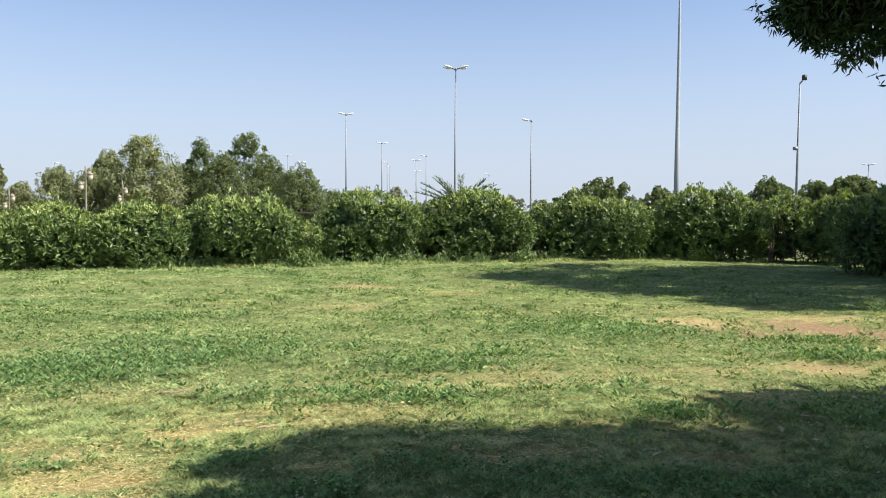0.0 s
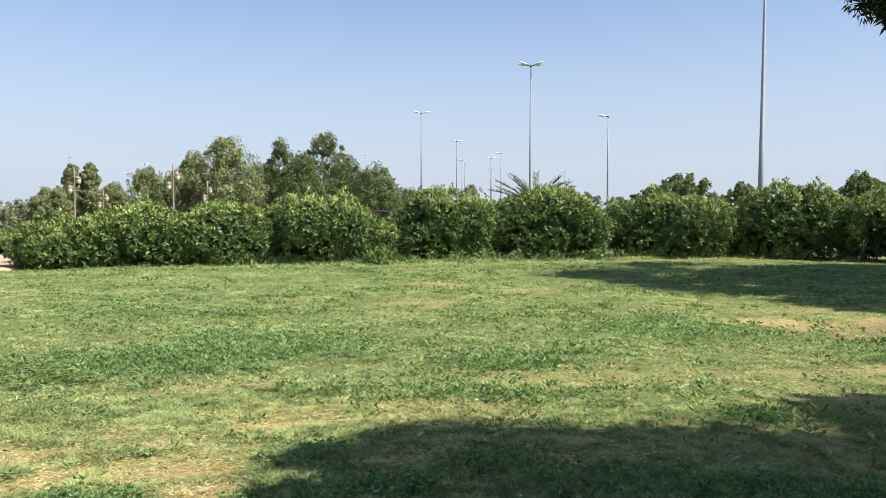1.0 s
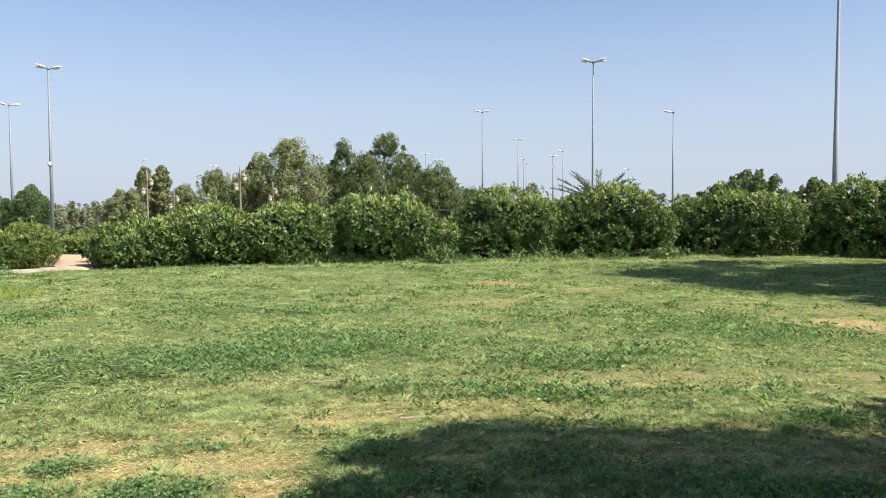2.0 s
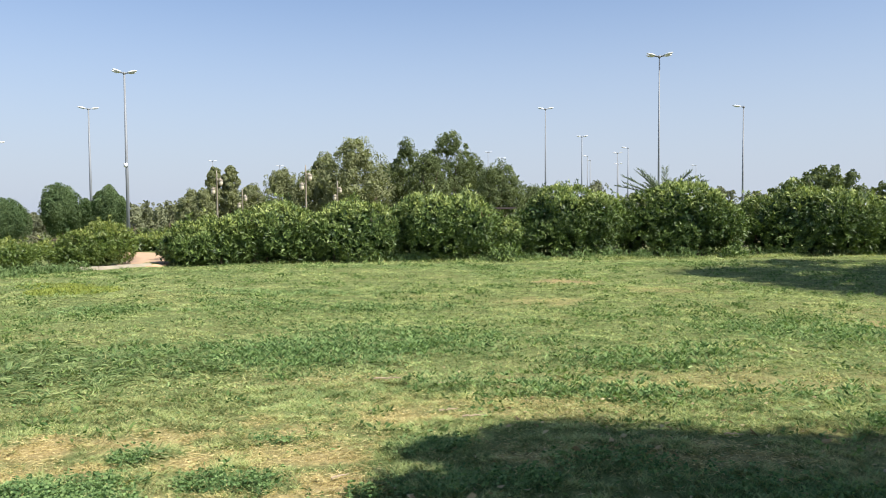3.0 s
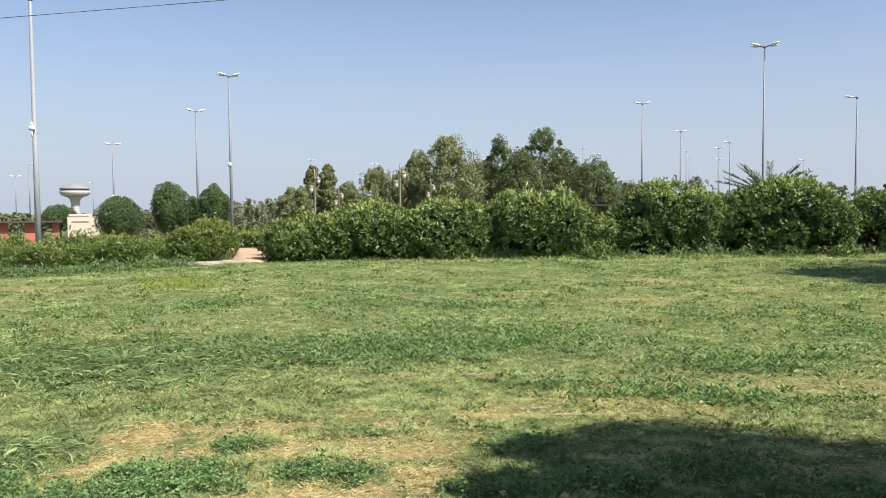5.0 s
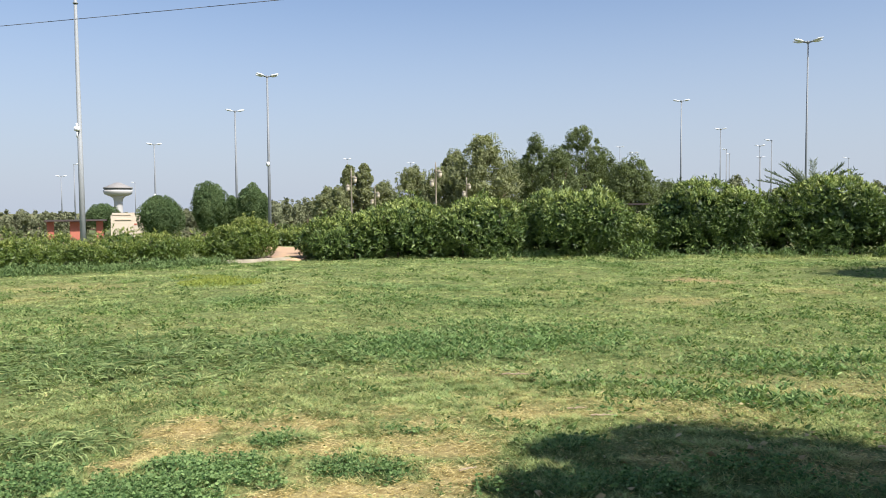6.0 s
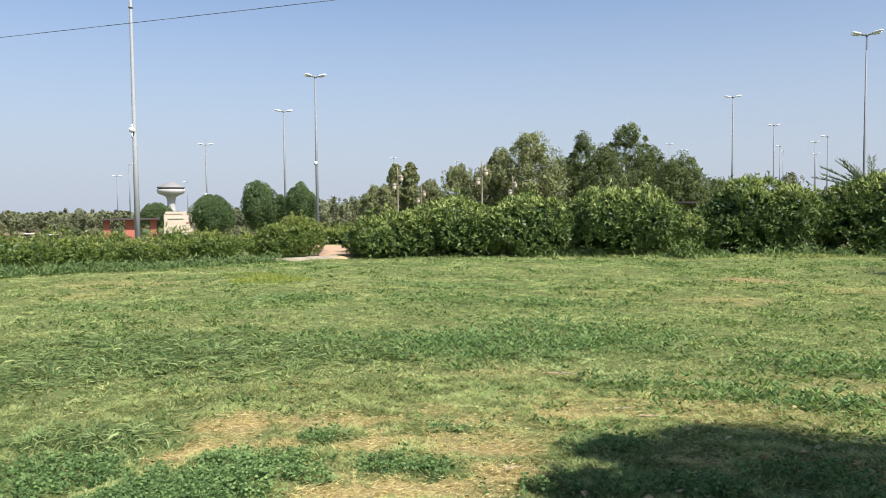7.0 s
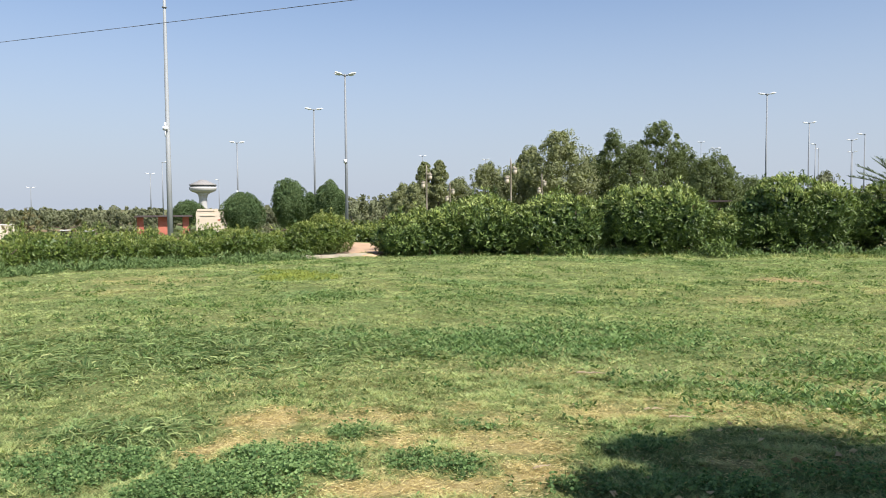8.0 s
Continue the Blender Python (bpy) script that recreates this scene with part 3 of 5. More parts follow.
herb_strip("undergrowth", [(-8.3, 21.3, 0.75, 0.4, 0.6, 650), (-4.0, 22.4, 0.55, 0.3, 0.65, 420), (8.9, 26.0, 0.7, 0.3, 0.5, 400), (2.6, 24.8, 0.4, 0.3, 0.5, 200)],
           "bright green leafy weeds in front of the hedge", M_HEDGE, 0.13, 33)
spots = []
for k in range(46):
    s = 0.6 + k / 45 * 6.2
    i, t = int(s), s % 1
    x = LOW_LINE[i][0] * (1 - t) + LOW_LINE[i + 1][0] * t
    y = LOW_LINE[i][1] * (1 - t) + LOW_LINE[i + 1][1] * t
    spots.append((x + 1.15 + rng.normal(0, 0.12), y + rng.normal(0, 0.1), rng.uniform(0.3, 0.5), rng.uniform(0.25, 0.4), rng.uniform(0.15, 0.34), 190))
herb_strip("groundcover", spots, "grey-green bushy groundcover strip before the low hedge", M_HERB, 0.09, 34)


# ---------------------------------------------------------------- trees
def tree_crown(rng, blobs, count, leaf, tight=0.8, up=0.3, slim=0.5, simple=True, soft=0.35, plume=1.0):
    """Leaf arrays on the outsides of many small clumps that sit on larger ones (x, y, z, radius)."""
    big = np.array(blobs, float)
    w = big[:, 3] ** 1.4
    n_small = max(12, count // (45 if plume == 1.0 else 34))
    pick = rng.choice(len(big), n_small, p=w / w.sum())
    d = unit(rng.normal(size=(n_small, 3)) + [0, 0, 0.15])
    c = big[pick, :3] + d * big[pick, 3:4] * rng.uniform(0.62, 1.0, n_small)[:, None]
    r = big[pick, 3] * rng.uniform(0.22, 0.4, n_small) / plume ** 0.6
    q = rng.integers(0, n_small, count)
    e = unit(rng.normal(size=(count, 3)) + d[q] * 0.7)
    p = c[q] + e * (r[q] * rng.uniform(tight, 1.1, count))[:, None] * [1, 1, plume]
    axis = e * 0.5 + rng.normal(size=(count, 3)) * 0.8 + [0, 0, up]
    tone = 0.35 + 0.3 * rng.random(n_small)
    size = leaf * rng.uniform(0.6, 1.3, count)
    face = unit(e + d[q] * 0.4 + rng.normal(size=(count, 3)) * soft)
    if plume != 1.0:
        axis -= 0.85 * (axis * face).sum(1, keepdims=True) * face
    return leaf_cloud(p, axis, size, size * slim, rng, extra_tone=tone[q], simple=simple, face=face)


def build_tree(at, blobs, count, leaf, mat, label, seed, trunk=0.2, group="", name="tree", fork=0.45, up=0.3, slim=0.5, simple=True, core=0.0, inset=0.55, fill=8, least=0.0, plume=1.0):
    """at: x, y of the foot; blobs: crown clumps in the tree's own metres above its foot."""
    rng = np.random.default_rng(seed)
    t = thing(name, (at[0], at[1], ground_z(*at)), label, "tree", group)
    v, f, a = tree_crown(rng, blobs, count, leaf, up=up, slim=slim, simple=simple, soft=(0.35 if plume == 1.0 else 0.22) if up > 0 else 1.5, plume=plume)
    big = np.array(blobs, float)
    if core:
        v2, f2, a2 = tree_crown(rng, [(x, y, z, r * inset) for x, y, z, r in blobs if r > least], count // fill, core, tight=0.1, slim=0.7)
        f = np.concatenate([f, f2 + len(v)])
        v = np.concatenate([v, v2])
        a = {"tone": np.concatenate([a["tone"], a2["tone"]])}
    crown = soup("crown", v, f, mat, a)
    crown.parent = t
    low = float((big[:, 2] - big[:, 3]).min())
    mid = big[:, :3].mean(0)
    fz = max(0.5, low + (mid[2] - low) * fork * 0.6)
    bm = bmesh.new()
    foot = (0, 0, -0.15)
    knee = (mid[0] * 0.12 + rng.normal(0, trunk * 0.3), mid[1] * 0.12 + rng.normal(0, trunk * 0.3), fz * 0.55)
    top = (mid[0] * 0.3, mid[1] * 0.3, fz)
    cone(bm, foot, (0, 0, 0.25), trunk * 1.5, trunk * 1.1, 10)
    cone(bm, (0, 0, 0.24), knee, trunk * 1.1, trunk * 0.95, 10)
    cone(bm, knee, top, trunk * 0.95, trunk * 0.8, 10)
    part("trunk", bm, M_BARK, t, "rough brown trunk")
    for x, y, z, r in blobs[:7]:
        bm = bmesh.new()
        m = ((x + top[0]) / 2, (y + top[1]) / 2, (z + top[2]) / 2 + r * 0.1)
        cone(bm, top, m, trunk * 0.5, trunk * 0.32, 7)
        cone(bm, m, (x, y, z + r * 0.3), trunk * 0.32, trunk * 0.1, 6)
        part("limb", bm, M_BARK, t)
    return t


def dome(rng, w, z0, z1, n=22, full=2.4):
    """Crown clumps that fill an egg of half width w between the heights z0 and z1."""
    hz = z1 - z0
    r = min(w, hz * 0.5) * 0.40
    out = [(0, 0, z0 + hz * 0.5, min(w, hz * 0.5) * 0.75), (0, 0, z1 - r * 1.1, r * 1.1)]
    for k in range(n):
        u = (k + rng.random()) / n
        z = z0 + r * 0.7 + (hz - r * 1.7) * u
        reach = max(0.0, w * math.sqrt(max(0.0, 1 - abs(1.7 * u - 0.75) ** full)) - r * 0.9)
        a = 2.4 * k + rng.random()
        out.append((reach * math.cos(a), reach * math.sin(a), z, r * rng.uniform(0.8, 1.2)))
    rng.shuffle(out)
    return out


def far_tree(az, el_top, d, half_deg, low_el, mat, seed, label, count=3600, leaf=0.3, group="", full=2.4, inset=0.55, fill=8, slim=0.5, grow=0.3):
    x, y, _ = polar(az, d)
    g = ground_z(x, y)
    rng = np.random.default_rng(seed)
    z1 = EYE + d * math.tan(radians(el_top)) - g
    z0 = max(0.2, EYE + d * math.tan(radians(low_el)) - g)
    w = d * math.tan(radians(half_deg))
    return build_tree((x, y), dome(rng, w, z0, z1, full=full), int(count * min(1.4, max(1.0, w / 2.4))), leaf, mat, label, seed, trunk=0.12 + 0.012 * z1, group=group, core=leaf * (2.8 if fill > 5 else 1.7), inset=inset, fill=fill, slim=slim, up=grow, plume=1.5)


def clipped_tree(az, el_top, d, half_deg, low_el, seed):
    """A tree clipped to a smooth egg on a short trunk, its skin of small leaves slightly dented."""
    rng = np.random.default_rng(seed)
    x, y, _ = polar(az, d)
    g = ground_z(x, y)
    z1, z0 = EYE + d * math.tan(radians(el_top)) - g, EYE + d * math.tan(radians(low_el)) - g
    w, hz = d * math.tan(radians(half_deg)), (z1 - z0) / 2
    t = thing("tree", (x, y, g), "dark green round-clipped tree on a short trunk", "tree", ROUND)
    lobes = 24
    u = (np.arange(lobes) + 0.5) / lobes * 2 - 1
    a = np.arange(lobes) * 2.4 + rng.normal(0, 0.25, lobes)
    out = np.stack([np.sqrt(1 - u * u) * np.cos(a), np.sqrt(1 - u * u) * np.sin(a), u], 1)
    big = w * rng.uniform(0.3, 0.46, lobes)
    taper = 1 - 0.18 * np.clip(u, 0, 1)
    c = out * np.stack([(w - big) * taper, (w - big) * taper, 0 * u + hz - big * 1.2], 1) * rng.uniform(0.84, 1.16, lobes)[:, None] + [0, 0, z0 + hz]
    n = 13000
    q = rng.integers(0, lobes, n)
    e = unit(rng.normal(size=(n, 3)) + out[q] * 0.8)
    p = c[q] + e * (big[q] * rng.uniform(0.85, 1.06, n))[:, None] * [1, 1, 1.45]
    size = 0.14 * rng.uniform(0.6, 1.3, n)
    v, f, a = leaf_cloud(p, e * 0.4 + [0, 0, 0.6] + rng.normal(size=(n, 3)) * 0.6, size, size * 0.6, rng, extra_tone=rng.uniform(0.25, 0.75, lobes)[q], simple=True, face=e + out[q] * 0.4 + rng.normal(size=(n, 3)) * 0.25)
    # inner leaves in one dark tone: shade behind the lobes put into colour
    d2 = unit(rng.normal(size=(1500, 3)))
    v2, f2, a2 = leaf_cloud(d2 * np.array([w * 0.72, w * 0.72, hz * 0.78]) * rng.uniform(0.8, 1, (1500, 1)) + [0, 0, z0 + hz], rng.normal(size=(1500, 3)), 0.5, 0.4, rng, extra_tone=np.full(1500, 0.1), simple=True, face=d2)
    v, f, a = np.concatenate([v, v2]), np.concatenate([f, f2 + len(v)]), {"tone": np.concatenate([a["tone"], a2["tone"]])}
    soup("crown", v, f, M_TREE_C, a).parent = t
    bm = bmesh.new()
    cone(bm, (0, 0, -0.15), (0, 0, 0.3), 0.24, 0.17, 10)
    cone(bm, (0, 0, 0.29), (0.03, 0.02, z0 + hz * 0.5), 0.17, 0.13, 10)
    part("trunk", bm, M_BARK, t, "rough brown trunk")
    for k in range(5):
        bm = bmesh.new()
        cone(bm, (0.03, 0.02, z0 + hz * 0.4), (w * 0.5 * math.cos(1.26 * k), w * 0.5 * math.sin(1.26 * k), z0 + hz * 1.1), 0.09, 0.03, 6)
        part("limb", bm, M_BARK, t)


ROUND = "round-clipped trees beyond the hedge"
GROVE = "grove beyond the hedge"
# bearing, top elevation, distance, half width in degrees, foot of the crown, leaves, seed
for az, el, d, hw, lo, mat, seed in ((31.5, 3.15, 62, 0.72, -1.0, M_TREE_A, 301), (30.45, 3.3, 62, 0.75, -1.0, M_TREE_A, 315), (32.3, 1.6, 60, 0.8, -1.4, M_TREE_A, 316), (33.0, 1.5, 66, 1.3, -1.4, M_TREE_A, 302), (28.9, 2.0, 70, 1.4, -1.4, M_TREE_A, 303),
                                     (26.8, 3.2, 66, 1.7, -1.4, M_TREE_A, 304), (24.9, 2.9, 64, 1.7, -1.4, M_TREE_A, 305), (23.7, 4.3, 66, 1.4, -1.4, M_TREE_A, 306),
                                     (21.4, 5.4, 62, 2.8, -1.4, M_TREE_A, 307), (17.6, 5.25, 66, 1.7, -1.4, M_TREE_B, 308), (14.3, 5.95, 64, 2.0, -1.2, M_TREE_B, 309),
                                     (19.3, 3.6, 70, 1.9, -1.4, M_TREE_B, 310), (16.0, 4.3, 61, 1.9, -1.4, M_TREE_B, 311), (12.6, 4.1, 66, 1.6, -1.2, M_TREE_B, 312),
                                     (10.7, 3.75, 58, 2.1, -1.4, M_TREE_B, 313), (8.3, 1.9, 75, 1.8, -1.4, M_TREE_B, 314)):
    far_tree(az, el, d, hw, lo, mat, seed, "olive-green broadleaf tree in a grove" if mat == M_TREE_A else "dense green broadleaf tree in a grove", 12000, 0.140 if hw < 2.4 else 0.165, GROVE, inset=0.74, fill=3, slim=0.55, grow=0.7)
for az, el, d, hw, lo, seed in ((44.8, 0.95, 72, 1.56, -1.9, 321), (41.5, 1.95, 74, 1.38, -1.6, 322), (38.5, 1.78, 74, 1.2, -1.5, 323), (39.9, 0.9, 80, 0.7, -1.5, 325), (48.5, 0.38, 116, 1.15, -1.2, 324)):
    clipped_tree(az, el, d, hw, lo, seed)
BACK = "trees beyond the hedge"
for az, el, d, hw, lo, seed in ((-11.6, 2.75, 62, 2.4, -0.6, 331), (-9.4, 1.8, 66, 1.3, -0.5, 332), (-15.8, 2.15, 60, 1.75, -0.8, 333), (-19.4, 1.8, 70, 1.5, -0.5, 334), (-23.0, 2.75, 66, 1.5, -0.4, 335),
                                (-26.0, 2.5, 62, 1.5, -0.4, 336), (-28.0, 2.9, 60, 1.6, -0.4, 337), (-30.4, 2.2, 60, 1.8, -0.4, 338), (3.6, 2.15, 110, 1.1, -0.4, 339), (6.1, 1.6, 110, 1.2, -0.4, 340),
                                (-5.0, 1.5, 110, 1.3, -0.4, 341), (-7.3, 1.2, 120, 1.2, -0.4, 342), (1.0, 1.2, 130, 1.2, -0.4, 343)):
    far_tree(az, el, d, hw, lo, M_TREE_B if seed < 339 else M_TREE_D, seed, "dull green rounded tree beyond the hedge" if seed < 339 else "distant green tree, its leaf colour paled for haze", 5600 if seed < 339 else 3200, 0.17, BACK, inset=0.86, fill=2, slim=0.75)
SCRUB = "scrub trees along the horizon"
rng = np.random.default_rng(41)
for k in range(30):
    az = 33.5 + 2.0 * (k % 15) + 1.0 * (k // 15) + rng.normal(0, 0.25)
    rise = (0.75 if az < 37.5 else 0.0)
    far_tree(az, -0.08 + rng.normal(0, 0.14) + rise, (150 if k < 15 else 118) + 10 * rng.random(), 1.7 + 0.5 * rng.random(), -3.0, M_TREE_D, 350 + k, "scrub tree far off, its grey-green leaves paled for haze", 1900, 0.27, SCRUB, inset=0.8, fill=3, slim=0.85)
for k in range(13):
    az = 36.0 + 1.55 * k
    if 45.2 < az < 49.0:
        continue
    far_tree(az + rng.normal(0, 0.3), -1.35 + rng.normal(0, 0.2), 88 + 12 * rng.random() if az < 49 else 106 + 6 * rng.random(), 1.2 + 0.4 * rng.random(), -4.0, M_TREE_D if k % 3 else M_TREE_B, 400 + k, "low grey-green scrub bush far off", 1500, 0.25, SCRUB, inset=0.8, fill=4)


# the two shade trees whose shadows lie on the lawn
def shade_tree(at, blobs, count, leaf, seed, label, trunk, core):
    g = ground_z(*at)
    rel = [(x - at[0], y - at[1], z - g, r) for x, y, z, r in blobs]
    return build_tree(at, rel, count, leaf, M_SHADE, label, seed, trunk=trunk, up=-0.35, slim=0.22, core=core, inset=0.68, fill=5, least=0.95)


FRINGE = [(x - 0.04, y, z + 0.035, r) for x, y, z, r in [(2.4, 4.02, 2.98, 0.58), (2.06, 4.12, 3.1, 0.4), (2.7, 3.98, 2.92, 0.42), (2.6, 3.55, 3.1, 0.7), (1.92, 4.18, 3.16, 0.26), (2.15, 4.08, 3.06, 0.26), (2.3, 4.05, 2.92, 0.27), (2.46, 4.0, 2.82, 0.28), (1.98, 4.26, 2.76, 0.2), (2.1, 4.2, 2.68, 0.2), (2.24, 4.14, 2.45, 0.17), (2.32, 4.1, 2.5, 0.17), (1.95, 3.95, 3.08, 0.4), (2.52, 4.0, 2.82, 0.40)] + [(2.03, 4.24, 2.92, 0.19), (2.07, 4.25, 2.78, 0.16), (2.17, 4.22, 2.62, 0.16), (2.0, 4.27, 2.62, 0.13), (2.09, 4.23, 2.54, 0.13)]]
FRONT = [(2.42, 3.08, 3.5, 1.05), (3.9, 3.4, 3.5, 1.15), (4.9, 3.55, 3.7, 1.1), (6.6, 4.2, 4.0, 1.4), (7.7, 4.4, 4.2, 1.6), (6.25, 4.4, 3.9, 0.95), (5.68, 4.57, 3.9, 0.8), (5.3, 4.5, 3.9, 0.42)]
# unseen second storey and limbs behind the camera, added to darken the shade below
ABOVE = [(x + 2.0, y - 0.65, z + 2.5, r) for x, y, z, r in FRONT] + [(1.0, -1.6, 4.6, 1.4), (0.6, -3.6, 4.9, 1.6), (3.2, -3.2, 5.2, 1.8)]
shade_tree((5.4, 0.2), FRONT + ABOVE + [(3.5, 1.3, 4.3, 1.3), (4.8, 1.0, 4.6, 1.8), (6.8, 2.0, 5.0, 1.9),
                        (2.2, 3.08, 3.4, 0.8), (5.3, -1.0, 4.8, 1.8), (2.8, -0.7, 4.6, 1.5), (7.3, -0.5, 5.0, 2.0), (5.8, 1.5, 6.0, 1.7)] + FRONT + FRINGE * 16, 100000, 0.058, 401,
           "leafy shade tree with drooping dark green leaves", 0.24, 0.26)
shade_tree((17.2, 16.2), [(10.3, 16.6, 9.5, 1.9), (12.6, 19.2, 9.0, 2.3), (12.1, 14.1, 9.0, 2.3), (15.2, 16.6, 9.5, 2.8), (15.2, 12.1, 8.6, 2.4), (17.9, 19.4, 9.0, 2.5), (18.2, 15.6, 9.0, 2.8),
                          (18.7, 11.6, 8.4, 2.4), (21.2, 15.6, 8.8, 2.8), (16.2, 16.1, 11.0, 2.5), (19.6, 19.2, 9.0, 2.2), (22.2, 18.4, 9.0, 2.6), (14.0, 11.2, 8.6, 1.9), (17.0, 10.2, 8.5, 2.0)], 32000, 0.34, 402, "tall shade tree with a broad dense crown", 0.35, 0.8)


# young date palm behind the hedge
def build_palm(at, seed):
    rng = np.random.default_rng(seed)
    t = thing("date_palm", (at[0], at[1], ground_z(*at)), "young date palm with arching grey-green fronds behind the hedge", "palm tree")
    bm = bmesh.new()
    for k in range(6):
        cone(bm, (0, 0, -0.1 + 0.22 * k), (0, 0, 0.15 + 0.22 * k), 0.24, 0.28, 10)
    part("trunk", bm, M_BARK, t, "scaly brown trunk")
    for k in range(24):
        a = 2 * math.pi * k / 24 + rng.normal(0, 0.12)
        lift = rng.uniform(0.6, 1.42)
        reach = rng.uniform(1.0, 1.75)
        pts = []
        for s in np.linspace(0, 1, 12):
            r = reach * s * math.cos(lift) + 0.5 * s * s
            z = 1.5 + reach * math.sin(lift) * s - 0.55 * s * s * reach * math.cos(lift) * 0.8
            pts.append((r * math.cos(a), r * math.sin(a), z))
        bm = bmesh.new()
        for p, q in zip(pts, pts[1:]):
            cone(bm, p, q, 0.018, 0.014, 5)
        frond = part("frond", bm, M_PALM, t)
        base = np.array([pts[i] for i in range(1, 12) for _ in range(10)])
        nxt = np.array([np.array(pts[min(i + 1, 11)]) - np.array(pts[i - 1]) for i in range(1, 12) for _ in range(10)])
        along = unit(nxt)
        side = np.cross(along, [0, 0, 1.0]) * np.where(np.arange(len(base)) % 2, 1, -1)[:, None]
        base = base + along * (np.tile(np.arange(10) // 2, 11) * 0.04)[:, None]
        v, f, at_ = leaf_cloud(base, side + along * 0.75 + [0, 0, 0.25] + rng.normal(size=base.shape) * 0.12, rng.uniform(0.18, 0.32, len(base)), 0.03, rng)
        o = soup("leaf_blade", v, f, M_PALM, at_)
        o.parent = frond
    return t


build_palm(polar(-1.3, 29.5)[:2], 51)


# dry bush behind the low hedge
def build_dry_bush(at):
    t = build_shrub("dry_bush", at, 0.75, 0.6, 1.35, 900, 0.09, M_DRYLEAF, "half-dry thin brownish bush behind the low hedge", "", 61, stems=7)
    return t


build_dry_bush(polar(58.9, 25.5)[:2])


# ---------------------------------------------------------------- lamps and masts
def pole_part(t, h, r0, r1, box_at=None, flange=True):
    bm = bmesh.new()
    cone(bm, (0, 0, 0), (0, 0, h), r0, r1, 14)
    if flange:
        box(bm, (0, 0, 0.02), (r0 * 4, r0 * 4, 0.05), 0.01)
    part("pole", bm, M_GALV, t, "tapered galvanised pole")
    if box_at:
        bm = bmesh.new()
        box(bm, (0, -r0 * 0.8, box_at), (r0 * 1.7, r0 * 1.4, r0 * 2.2), r0 * 0.2)
        part("control_box", bm, M_LAMPWHITE, t, "small white box on the pole")


def lamp_head(t, root, a, reach, size, drop=0.06):
    """A cobra-head lamp on an arm that leaves the pole at the bearing a."""
    c, s = math.cos(a), math.sin(a)
    bm = bmesh.new()
    cone(bm, root, (root[0] + reach * c, root[1] + reach * s, root[2] + reach * 0.18), 0.05, 0.04, 8)
    arm = part("arm", bm, M_GALV, t)
    turn = pose(0, 0, 0, 0, -10, math.degrees(a))
    at = (root[0] + (reach + size * 0.42) * c, root[1] + (reach + size * 0.42) * s, root[2] + reach * 0.18 + size * 0.1)
    bm = bmesh.new()
    ball(bm, at, (size * 0.5, size * 0.2, size * 0.11), 14, 8, turn)
    head = part("lamp_head", bm, M_LAMPWHITE, t, "white flattened lamp head")
    bm = bmesh.new()
    ball(bm, (at[0], at[1], at[2] - size * 0.06), (size * 0.36, size * 0.15, size * 0.08), 12, 6, turn)
    part("lens", bm, M_LENS, head)


def street_lamp(az, el, d, heads, turn=0.0, box_h=None, size=1.15, reach=0.55, r0=0.14, group="street lamps beyond the hedge"):
    x, y, _ = polar(az, d)
    g = ground_z(x, y)
    h = EYE + d * math.tan(radians(el)) - g
    kind = {1: "single-armed", 2: "double-armed", 4: "four-headed"}[heads]
    t = thing("street_lamp", (x, y, g), kind + " street lamp on a tall galvanised pole", "street lamp", group)
    pole_part(t, h, r0 * 0.92, r0 * 0.42, box_h and EYE + d * math.tan(radians(box_h)) - g)
    bm = bmesh.new()
    ball(bm, (0, 0, h), (0.12, 0.12, 0.12), 10, 6)
    part("hub", bm, M_GALV, t)
    base = radians(az + turn)
    for k in range(heads):
        if heads == 4:
            a = base + (0.42, -0.42, math.pi - 0.42, math.pi + 0.42)[k]
        else:
            a = base + math.pi * k
        lamp_head(t, (0, 0, h), a, reach, size)
    return t


